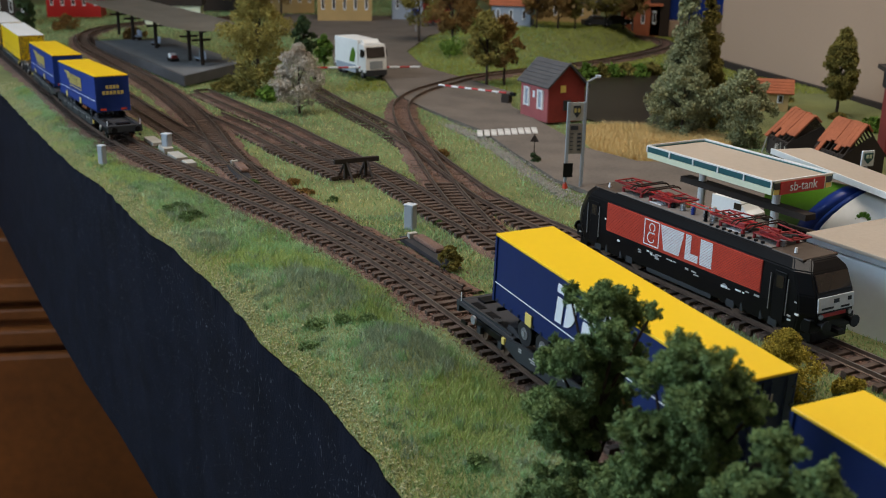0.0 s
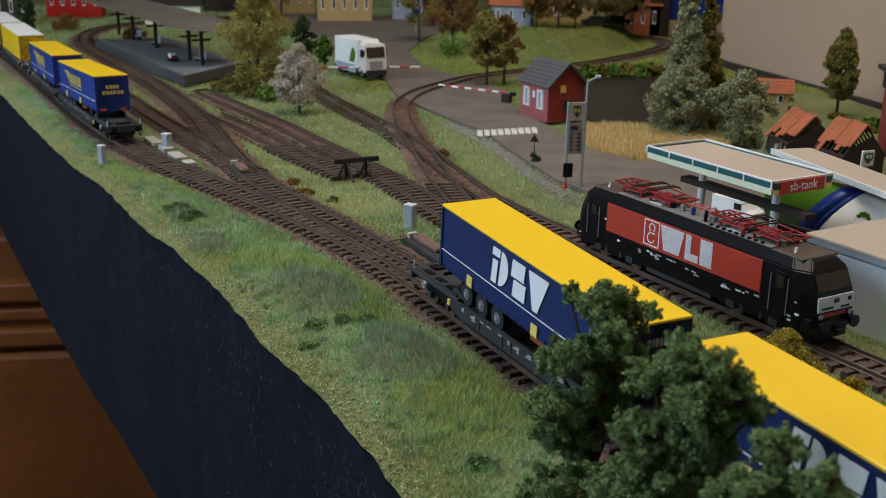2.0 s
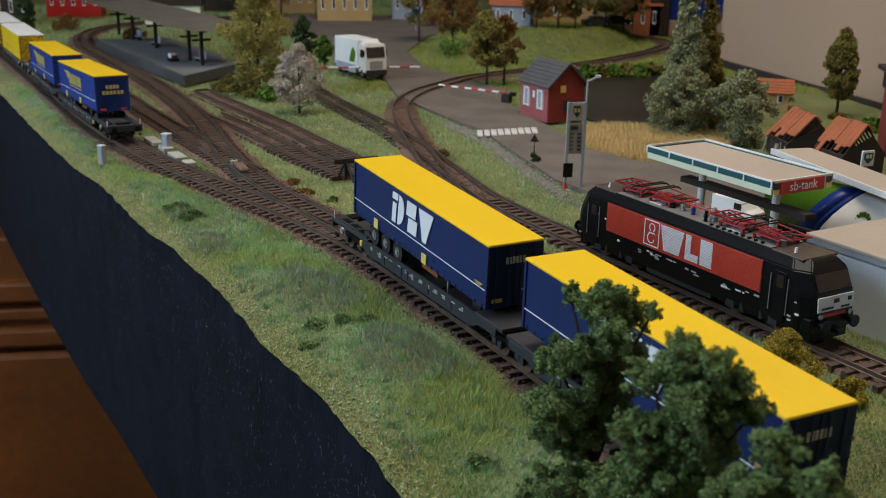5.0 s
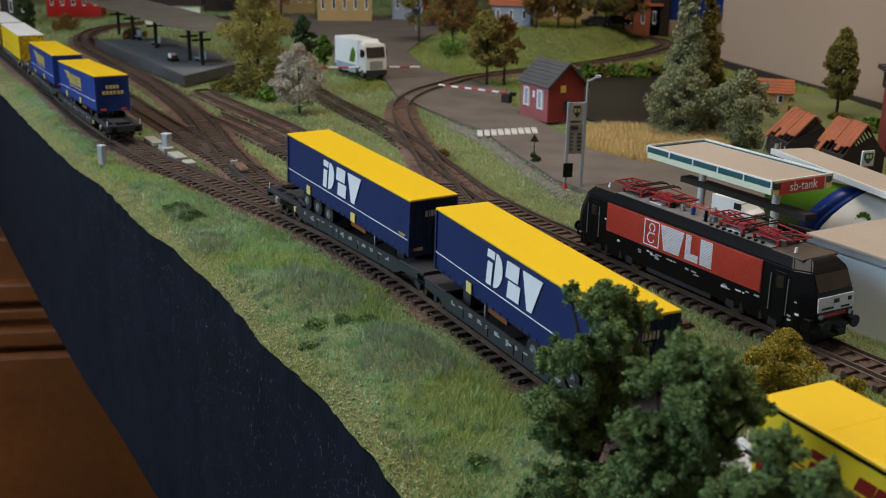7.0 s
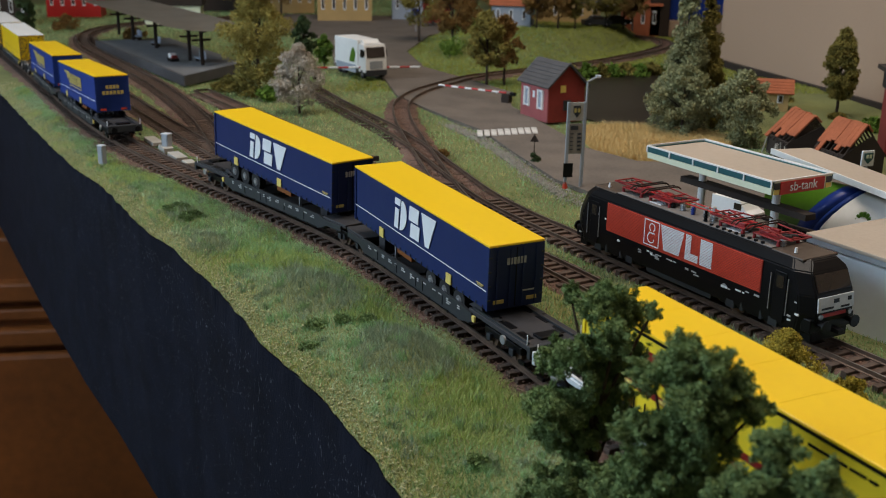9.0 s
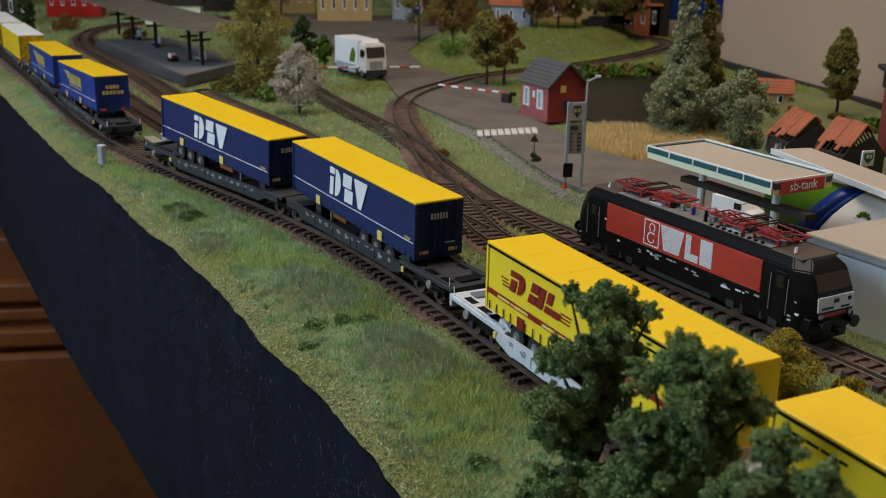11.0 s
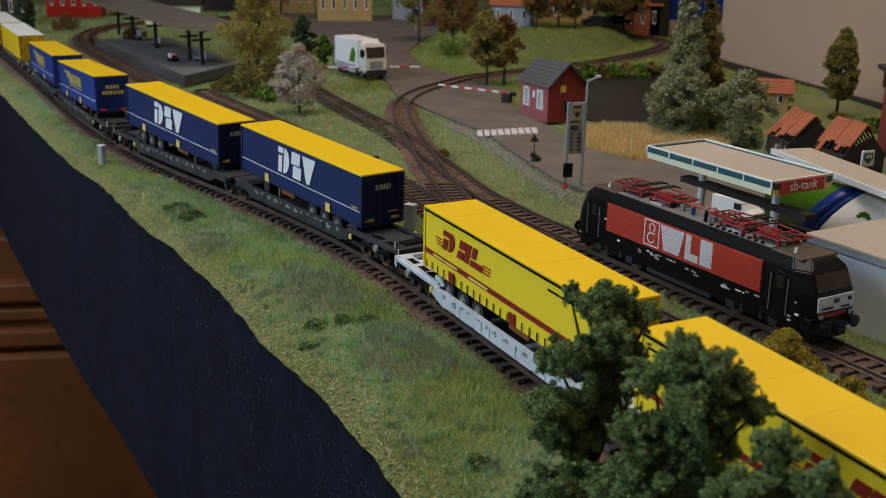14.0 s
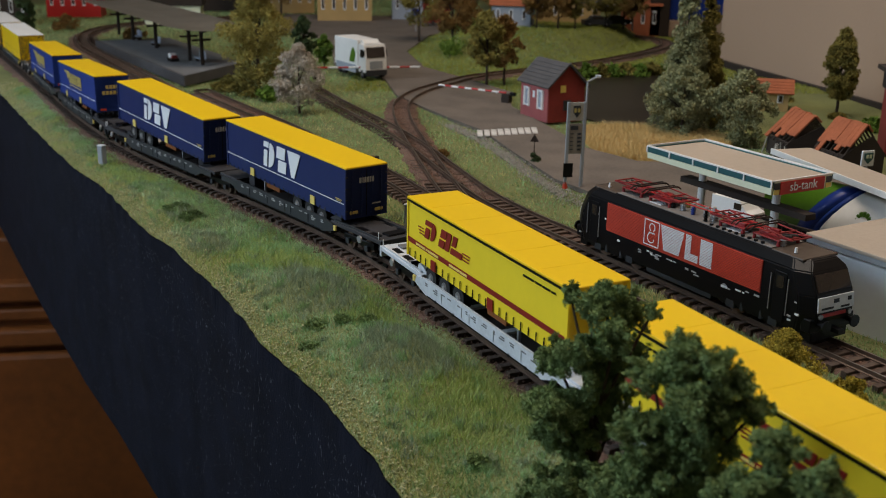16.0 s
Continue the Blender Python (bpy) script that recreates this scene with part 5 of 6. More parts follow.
# ---- fuel station ----
def station():
    a, b, d = Vector((0.126, 0.646)), Vector((0.177, 0.556)), Vector((0.172, 0.660))
    u = (b - a).normalized()
    v = Vector((-u.y, u.x))
    ln, wd = (b - a).length, 0.047
    m = Matrix(((u.x, v.x, 0, a.x), (u.y, v.y, 0, a.y), (0, 0, 1, 0), (0, 0, 0, 1)))
    t = thing("station_canopy", m, "flat fuel station canopy, beige top, teal and cream edge", "canopy")
    part("slab", box(0.0015, ln - 0.0015, 0.0015, wd - 0.0015, 0.0530, 0.0588), "canopy", t, "beige canopy top")
    for z0, z1, c in ((0.0562, 0.0596, "teal"), (0.0524, 0.0560, "cream")):
        part("edge_band", box(0, ln, 0, 0.0014, z0, z1, 0.0002), c, t)
        part("edge_band", box(0, ln, wd - 0.0014, wd, z0, z1, 0.0002), c, t)
        part("edge_band", box(0, 0.0014, 0.0014, wd - 0.0014, z0, z1, 0.0002), c, t)
    for y in (-0.0004, wd - 0.0010):
        part("top_trim", box(-0.0003, ln + 0.0003, y, y + 0.0014, 0.0596, 0.0604), "white", t, "white edge trim")
    for x in (-0.0006, ln - 0.0004):
        part("top_trim", box(x, x + 0.0010, 0.0010, wd - 0.0010, 0.0596, 0.0604), "white", t)
    for i in range(6):
        x = ln * i / 5
        part("upright", box(x - 0.0005, x + 0.0005, -0.0006, 0.0, 0.0560, 0.0598), "white", t)
    part("end_band", box(ln - 0.001, ln + 0.0006, 0.0014, wd - 0.0014, 0.0524, 0.0596, 0.0002), "cream", t)
    sg = part("name_board", box(ln + 0.0006, ln + 0.0012, 0.0055, wd - 0.0075, 0.0522, 0.0594, 0.0002), "red", t, "red board with pale lettering sb-tank")
    for y in (0.0030, wd - 0.0040):
        part("end_mark", box(ln + 0.0006, ln + 0.0011, y - 0.002, y + 0.002, 0.0556, 0.0590), "frame", t)
        part("end_mark", box(ln + 0.0006, ln + 0.0011, y - 0.002, y + 0.002, 0.0526, 0.0552), "sticker", t)
    cu = bpy.data.curves.new("lettering", "FONT")
    cu.body, cu.size, cu.extrude, cu.align_x, cu.align_y = "sb-tank", 0.0072, 0.00012, "CENTER", "CENTER"
    tx = new("lettering", cu)
    dg = bpy.context.evaluated_depsgraph_get()
    me = bpy.data.meshes.new_from_object(tx.evaluated_get(dg))
    bpy.data.objects.remove(tx)
    me.materials.append(M["print"])
    lt = new("lettering", me)
    lt.parent = sg
    lt.matrix_local = Matrix.Translation((ln + 0.0014, wd / 2 - 0.0005, 0.0560)) @ Matrix(((0, 0, 1, 0), (1, 0, 0, 0), (0, 1, 0, 0), (0, 0, 0, 1)))
    for x in (ln * 0.25, ln * 0.83):
        part("column", cyl((x, wd * 0.5, -0.004), (x, wd * 0.5, 0.054), 0.0024, seg=16), "white", t, "white round column")
    part("under_beam", box(ln * 0.10, ln * 1.08, wd * 0.5 - 0.004, wd * 0.5 + 0.004, 0.0375, 0.0410), "timber", t, "dark beam under the canopy")
    # second, longer roof behind
    t = thing("station_shelter", m @ Matrix.Translation((0.010, 0.098, 0)) @ Matrix.Rotation(radians(-14.7), 4, "Z"), "long flat beige shelter roof behind the canopy", "shelter")
    part("slab", box(0, 0.13, 0.0, 0.028, 0.0480, 0.0508, 0.0004), "canopy", t)
    part("edge_trim", box(-0.001, 0.131, -0.001, 0.0, 0.0476, 0.0514, 0.0002), "white", t)
    for x in (0.01, 0.065, 0.12):
        part("post", cyl((x, 0.02, -0.004), (x, 0.02, 0.048), 0.0014, seg=8), "white", t)
    # road tanker under the roofs
    t = thing("tank_trailer", m @ Matrix.Translation((0.048, 0.080, 0)) @ Matrix.Rotation(radians(8), 4, "Z"), "green road tanker with blue and white bands beside the canopy", "tanker")
    bm = cyl((-0.010, 0, 0.0275), (0.105, 0, 0.0275), 0.0165, seg=32)
    for q in bm.faces:
        q.smooth = len(q.verts) == 4
    part("tank", bm, "green", t, "lime green tank")
    for x0, x1, c, r in ((0.022, 0.033, "royal", 0.01665), (0.033, 0.037, "blue", 0.0167), (0.037, 0.104, "white", 0.01668)):
        bm = cyl((x0, 0, 0.0275), (x1 + 0.0001, 0, 0.0275), r, seg=32)
        for q in bm.verts:
            q.co.x = min(0.1051, q.co.x + (q.co.z - 0.0275) * 0.8)
        for q in bm.faces:
            q.smooth = len(q.verts) == 4
        part("band", bm, c, t)
    for i in range(12):
        a = radians(i * 30)
        part("emblem_ray", cyl((0.058 + 0.0028 * math.cos(a), -0.0150, 0.0300 + 0.0028 * math.sin(a)), (0.058 + 0.0052 * math.cos(a), -0.0156, 0.0300 + 0.0052 * math.sin(a)), 0.0014, 0.0010, 6), "green", t)
    part("chassis", box(-0.008, 0.10, -0.008, 0.008, 0.006, 0.012, 0.0006), "black", t)
    part("walkway", box(-0.012, 0.06, -0.0215, -0.019, 0.0165, 0.0180), "timber", t)
    for i in range(8):
        part("rail_post", box(-0.012 + i * 0.010, -0.0114 + i * 0.010, -0.0212, -0.0204, 0.0060, 0.0165), "timber", t)
    for x in (0.005, 0.018, 0.08, 0.093):
        for y in (-0.012, 0.012):
            wheel(t, x, y, 0.0022, 0.0058, 0.004)
    # white car by the pumps
    t = thing("white_van", m @ Matrix.Translation((-0.004, 0.086, -0.003)) @ Matrix.Rotation(radians(8), 4, "Z") @ Matrix.Diagonal((0.62, 0.8, 0.8, 1.0)), "white van parked under the canopy", "van")
    part("body", prism([(-0.026, 0.005), (-0.026, 0.024), (0.010, 0.024), (0.019, 0.0165), (0.027, 0.0145), (0.028, 0.005)], -0.0095, 0.0095), "white", t)
    part("side_window", box(0.004, 0.0135, -0.0099, 0.0099, 0.0160, 0.0215), "glass", t)
    for x in (-0.016, 0.019):
        for y in (-0.0085, 0.0085):
            wheel(t, x, y, 0.0042, 0.0042, 0.003)
    # white station building beside the engine
    lm = Matrix.Translation((0.1412, 0.5544, 0)) @ Matrix.Rotation(radians(119.95), 4, "Z")
    t = thing("station_building", lm @ Matrix.Translation((-0.13, -0.075, 0)), "white plastered flat-roofed station building beside the track", "building")
    part("wall", box(-0.075, 0.086, -0.038, 0.038, -0.007, 0.0345, 0.0006), "bluewhite", t, "white wall with daylight's blue cast in its colour")
    part("roof_edge", box(-0.078, 0.0885, -0.0405, 0.0405, 0.0328, 0.0358, 0.0003), "cabinet", t, "grey roof edge")
    part("roof", box(-0.0785, 0.089, -0.041, 0.041, 0.0358, 0.0380, 0.0006), "canopy", t, "beige flat roof")


# ---- buildings ----
def house(name, m, sx, sy, hw, hr, wall, roof, label, windows=True, over=0.003, chimney=False):
    """A gabled house, ridge along x."""
    t = thing(name, m, label, "house", "houses of the layout")
    part("wall", prism([(-sy, -0.004), (sy, -0.004), (sy, hw), (0, hr), (-sy, hw)], -sx, sx), wall, t).matrix_local = Matrix.Rotation(radians(90), 4, "Z")
    rise = math.atan2(hr - hw, sy)
    lng = math.hypot(hr - hw, sy) + over
    for sg in (1, -1):
        r = part("roof", box(-sx - over, sx + over, 0, lng, 0.0, 0.0018, 0.0002), roof, t)
        r.matrix_local = Matrix.Translation((0, 0, hr + 0.0002)) @ Matrix.Rotation(0 if sg > 0 else math.pi, 4, "Z") @ Matrix.Rotation(-rise, 4, "X")
        for i in range(1, 5):
            part("tile_row", box(-sx - over, sx + over, lng * i / 5, lng * i / 5 + 0.0006, 0.0017, 0.0023), roof, r)
    if windows:
        for sg in (1, -1):
            k = max(2, int(sx / 0.010))
            for i in range(k):
                x = -sx + 2 * sx * (i + 0.5) / k
                w = part("window", box(x - 0.0030, x + 0.0030, min(sg * sy, sg * (sy + 0.0006)), max(sg * sy, sg * (sy + 0.0006)), hw * 0.35, hw * 0.8, 0.0002), "print", t)
                part("pane", box(x - 0.0020, x + 0.0020, min(sg * sy, sg * (sy + 0.0009)), max(sg * sy, sg * (sy + 0.0009)), hw * 0.40, hw * 0.75), "glass", w)
            part("gable_window", box(min(sg * sx, sg * (sx + 0.0006)), max(sg * sx, sg * (sx + 0.0006)), -0.003, 0.003, hw * 0.95, hw * 1.15), "sticker", t)
    if chimney:
        part("chimney", box(-sx * 0.4, -sx * 0.4 + 0.005, -0.003, 0.003, hr - 0.004, hr + 0.008, 0.0003), "brick", t)
    return t


def rz(x, y, a, z=0.0):
    return Matrix.Translation((x, y, z)) @ Matrix.Rotation(radians(a), 4, "Z")


def buildings():
    # signal house: corners of its footprint
    t = thing("signal_house", rz(0.1105, 1.0900, -63.4), "small red brick signal house with slate roof and white shutters", "house", "houses of the layout")
    sx, sy, hw, hr = 0.027, 0.0215, 0.0330, 0.0535
    part("wall", prism([(-sy, -0.004), (sy, -0.004), (sy, hw), (0, hr), (-sy, hw)], -sx, sx), "brick", t).matrix_local = Matrix.Rotation(radians(90), 4, "Z")
    rise = math.atan2(hr - hw, sy)
    lng = math.hypot(hr - hw, sy) + 0.004
    for sg in (1, -1):
        r = part("roof", box(-sx - 0.004, sx + 0.004, 0, lng, 0.0, 0.0018, 0.0002), "slate", t, "dark grey slate roof")
        r.matrix_local = Matrix.Translation((0, 0, hr + 0.0003)) @ Matrix.Rotation(0 if sg > 0 else math.pi, 4, "Z") @ Matrix.Rotation(-rise, 4, "X")
        for i in range(1, 7):
            part("slate_row", box(-sx - 0.004, sx + 0.004, lng * i / 7, lng * i / 7 + 0.0005, 0.0017, 0.0022), "slate", r)
    part("board_front", box(-sx + 0.0005, sx - 0.0005, -sy - 0.0008, -sy, -0.004, hw - 0.001), "brick_pale", t, "pale red boarded front")
    for x in (-0.0135, 0.013):
        w = part("window", box(x - 0.0058, x + 0.0058, -sy - 0.0016, -sy - 0.0006, 0.008, 0.0275, 0.0003), "print", t, "white window with shutters")
        part("pane", box(x - 0.0022, x + 0.0022, -sy - 0.0020, -sy - 0.0014, 0.010, 0.0255), "plaster_blue", w)
        for s2 in (-1, 1):
            part("shutter", box(x + s2 * 0.0042 - 0.0012, x + s2 * 0.0042 + 0.0012, -sy - 0.0024, -sy - 0.0014, 0.008, 0.0275), "white", w)
    part("plate", box(-0.002, 0.002, -sy - 0.0014, -sy - 0.0006, 0.018, 0.025), "print", t)
    part("plate", box(sx, sx + 0.0006, -0.008, -0.002, 0.026, 0.033), "sticker", t)
    part("wall_box", box(sx, sx + 0.002, -0.004, 0.004, 0.008, 0.018), "frame", t)
    # ruined barn with orange tiles
    for x, y, a, L2, W2, h0, h1 in ((0.3130, 0.916, -84, 0.021, 0.022, 0.013, 0.036), (0.334, 0.860, -72, 0.018, 0.020, 0.015, 0.039)):
        t = thing("ruined_barn", rz(x, y, a), "ruined timber barn with torn orange tiled roof", "barn", "ruined barns")
        part("gable", prism([(-W2, -0.004), (W2, -0.004), (W2, h0), (0, h1), (-W2, h0)], -0.001, 0.001), "timber", t).matrix_local = Matrix.Translation((-L2, 0, 0)) @ Matrix.Rotation(radians(90), 4, "Z")
        part("gable", prism([(-W2, -0.004), (W2, -0.004), (W2, h0), (W2 * 0.3, h1 * 0.75), (-W2, h0)], -0.001, 0.001), "timber", t).matrix_local = Matrix.Translation((L2, 0, 0)) @ Matrix.Rotation(radians(90), 4, "Z")
        for sg in (1, -1):
            part("wall", box(-L2, L2, min(sg * W2, sg * (W2 - 0.002)), max(sg * W2, sg * (W2 - 0.002)), -0.004, h0 * (0.5 if sg > 0 else 1.0)), "timber", t)
        rise = math.atan2(h1 - h0, W2)
        lng = math.hypot(h1 - h0, W2) + 0.003
        rnd = random.Random(int(x * 1000))
        for sg in (1, -1):
            for i in range(8):
                f0 = -L2 - 0.002 + i * (2 * L2 + 0.004) / 8
                end = lng * (rnd.uniform(0.08, 0.35) if sg > 0 else rnd.uniform(0.62, 1.0))
                r = part("tile_patch", box(f0, f0 + (2 * L2 + 0.004) / 8 - 0.0002, 0, end, 0.0, 0.0014, 0.0002), "tile", t)
                r.matrix_local = Matrix.Translation((0, 0, h1 + rnd.uniform(-0.0008, 0.0004))) @ Matrix.Rotation(0 if sg > 0 else math.pi, 4, "Z") @ Matrix.Rotation(-rise, 4, "X")
            for i in range(7):
                f0 = -L2 + i * 2 * L2 / 6
                r = part("rafter", box(f0 - 0.0005, f0 + 0.0005, 0, lng, -0.0016, -0.0004), "timber", t)
                r.matrix_local = Matrix.Translation((0, 0, h1)) @ Matrix.Rotation(0 if sg > 0 else math.pi, 4, "Z") @ Matrix.Rotation(-rise, 4, "X")
        for i in range(7):
            p0 = (rnd.uniform(-L2, L2), -W2 - rnd.uniform(0, 0.008), -0.004)
            part("fallen_beam", cyl(p0, (p0[0] + rnd.uniform(-0.008, 0.008), p0[1] + rnd.uniform(-0.004, 0.008), rnd.uniform(0.006, 0.014)), 0.0005, seg=5), "concrete", t, "grey fallen beam")
    house("garden_house", rz(0.356, 1.155, -14), 0.0175, 0.013, 0.019, 0.029, "plaster", "tile", "small hut with orange roof before the wall", True, 0.005)
    t = thing("signal_tower", rz(0.412, 0.945, -10), "dark red signal tower with flat dark roof", "tower", "houses of the layout")
    part("wall", box(-0.016, 0.016, -0.016, 0.016, -0.004, 0.052, 0.0004), "brick", t)
    part("cabin", box(-0.018, 0.018, -0.018, 0.018, 0.052, 0.068, 0.0004), "timber", t)
    for i in range(3):
        part("window", box(-0.016 + i * 0.011, -0.006 + i * 0.011, -0.0188, -0.018, 0.055, 0.065), "plaster_blue", t)
    part("roof", box(-0.023, 0.023, -0.023, 0.023, 0.068, 0.072, 0.0005), "timber", t)
    # far village
    far = [("red_hall", -0.72, 2.10, 8, 0.05, 0.03, 0.05, 0.07, "red", "slate", "bright red hall at the far end"),
           ("village_house", -0.20, 2.11, 6, 0.052, 0.03, 0.05, 0.075, "plaster", "slate", "ochre plastered village house at the back"),
           ("village_house", -0.08, 2.16, 4, 0.03, 0.03, 0.05, 0.08, "plaster_blue", "tile", "grey-blue village house at the back"),
           ("village_house", 0.110, 1.79, -12, 0.032, 0.026, 0.036, 0.062, "plaster_blue", "tile", "grey-blue house with orange roof on the hill"),
           ("village_house", 0.21, 1.88, -5, 0.055, 0.028, 0.036, 0.062, "plaster", "slate", "pale house behind the hill trees"),
           ("village_house", -0.33, 2.26, 12, 0.05, 0.03, 0.05, 0.08, "plaster", "tile", "tan village house at the back"),
           ("village_house", -0.50, 2.28, 10, 0.06, 0.03, 0.06, 0.09, "timber", "slate", "dark brown house at the back"),
           ("village_house", 0.345, 1.93, 0, 0.03, 0.03, 0.05, 0.08, "tile", "tile", "orange-brown house on the hill"),
           ("village_house", 0.0, 2.28, 0, 0.06, 0.03, 0.06, 0.09, "brick", "slate", "red-brown house at the back")]
    far += [("village_house", -0.80, 1.93, 20, 0.05, 0.03, 0.05, 0.085, "timber", "brick", "dark brown house with a red roof beside the line")]
    for n, x, y, a, sx, sy, hw, hr, w, r, lb in far:
        house(n, rz(x, y, a, 0.021 if 0.1 < x < 0.3 else 0.0), sx, sy, hw, hr, w, r, lb, True, 0.004, True)
    t = thing("kiosk", rz(-0.50, 1.98, 5), "brown and cream kiosk behind the platform", "kiosk")
    part("body", box(-0.05, 0.05, -0.02, 0.02, -0.004, 0.035, 0.0005), "cream", t)
    part("fascia", box(-0.054, 0.054, -0.024, 0.024, 0.030, 0.042, 0.0005), "timber", t)
    t = thing("storage_crate", rz(0.440, 1.955, 0, -0.005), "deep blue crate against the far wall", "crate")
    part("body", box(-0.055, 0.055, -0.04, 0.04, 0.028, 0.30, 0.003), "royal", t)
    part("base", box(-0.06, 0.06, -0.045, 0.045, 0.0, 0.028, 0.002), "wallp", t)
    t = thing("wooden_post", rz(0.374, 1.93, 0, -0.005), "dark brown wooden post by the far wall", "post")
    part("body", box(-0.018, 0.018, -0.03, 0.03, 0.0, 0.4, 0.002), "dark", t)


def platform():
    u = (Vector((-0.298, 1.232)) - Vector((-0.471, 1.51))).normalized()
    v = Vector((-u.y, u.x))
    m = Matrix(((u.x, v.x, 0, -0.471), (u.y, v.y, 0, 1.51), (0, 0, 1, 0), (0, 0, 0, 1)))
    ln = 0.327
    t = thing("station_platform", m, "grey paved station platform with dark kerbs", "platform")
    ends = [m.inverted() @ Vector((*q, 0)) for q in ((-0.3069, 1.2542), (-0.262, 1.385))]
    far = max(ends[1].y, 0.05)
    part("body", sheet([(-0.1, 0.0012), (ends[0].x, 0.0012), (ends[1].x, far), (-0.1, far)], 0.0075, 0.0115), "platform", t)
    part("kerb", box(-0.1, ends[0].x, 0.0, 0.004, -0.004, 0.0085, 0.0004), "slate", t, "dark platform kerb")
    d = Vector((ends[1].x, far, 0)) - Vector((ends[0].x, 0.0, 0))
    k = part("end_kerb", box(0.0, d.length, -0.002, 0.001, -0.004, 0.0085, 0.0004), "slate", t)
    k.matrix_local = Matrix.Translation((ends[0].x, 0.0, 0)) @ Matrix.Rotation(math.atan2(d.y, d.x), 4, "Z")
    r = thing("platform_roof", m @ Matrix.Translation((0.042, 0.052, 0.0085)), "grey-beige flat platform roof on dark steel posts", "roof")
    xs = np.linspace(-0.24, 0.212, 18)
    bm = bmesh.new()
    top = [[bm.verts.new((x, y, 0.049 + 0.05 * abs(y) ** 1.0 - 0.01 * max(0, (x - 0.17) / 0.1))) for y in (-0.048 * min(1, (0.220 - x) / 0.04) ** 0.5, 0.0, 0.048 * min(1, (0.220 - x) / 0.04) ** 0.5)] for x in xs]
    for a, b in zip(top, top[1:]):
        for i in range(2):
            bm.faces.new((a[i], b[i], b[i + 1], a[i + 1]))
    bmesh.ops.solidify(bm, geom=bm.faces[:], thickness=0.003)
    bmesh.ops.recalc_face_normals(bm, faces=bm.faces)
    part("slab", bm, "roofslab", r, "weathered beige roof slab")
    for x in (0.182, 0.134, -0.010, -0.123, -0.20):
        part("post", box(x - 0.002, x + 0.002, -0.002, 0.002, 0.0, 0.0445, 0.0002), "timber", r, "dark steel post")
        part("bracket", box(x - 0.0015, x + 0.0015, -0.012, 0.012, 0.030, 0.0325), "timber", r)
    part("beam", box(-0.23, 0.195, -0.0025, 0.0025, 0.0415, 0.0445), "timber", r)
    for i, (x, y) in enumerate(((0.190, 0.026), (0.0, 0.026), (-0.09, 0.026))):
        b = thing("bench", m @ Matrix.Translation((x, 0.035 + y, 0.0076)), "blue-grey bench on the platform", "bench", "platform benches")
        part("seat", box(-0.012, 0.012, -0.004, 0.004, 0.0045, 0.0055), "plaster_blue", b)
        part("backrest", box(-0.012, 0.012, 0.003, 0.004, 0.0055, 0.014), "plaster_blue", b)
        for xx in (-0.010, 0.010):
            part("leg", box(xx - 0.0006, xx + 0.0006, -0.003, 0.003, 0.0, 0.0045), "timber", b)
    c = thing("cart", m @ Matrix.Translation((0.168, 0.032, 0.0076)), "small loaded luggage cart on the platform", "cart")
    part("bed", box(-0.010, 0.010, -0.005, 0.005, 0.003, 0.0042), "timber", c)
    part("load", box(-0.007, 0.003, -0.004, 0.004, 0.0042, 0.010, 0.0008), "white", c)
    part("load", box(0.0035, 0.009, -0.004, 0.004, 0.0042, 0.008, 0.0008), "brick", c)
    for xx in (-0.006, 0.006):
        part("wheel", cyl((xx, -0.0055, 0.0018), (xx, 0.0055, 0.0018), 0.0018, seg=10), "rubber", c)


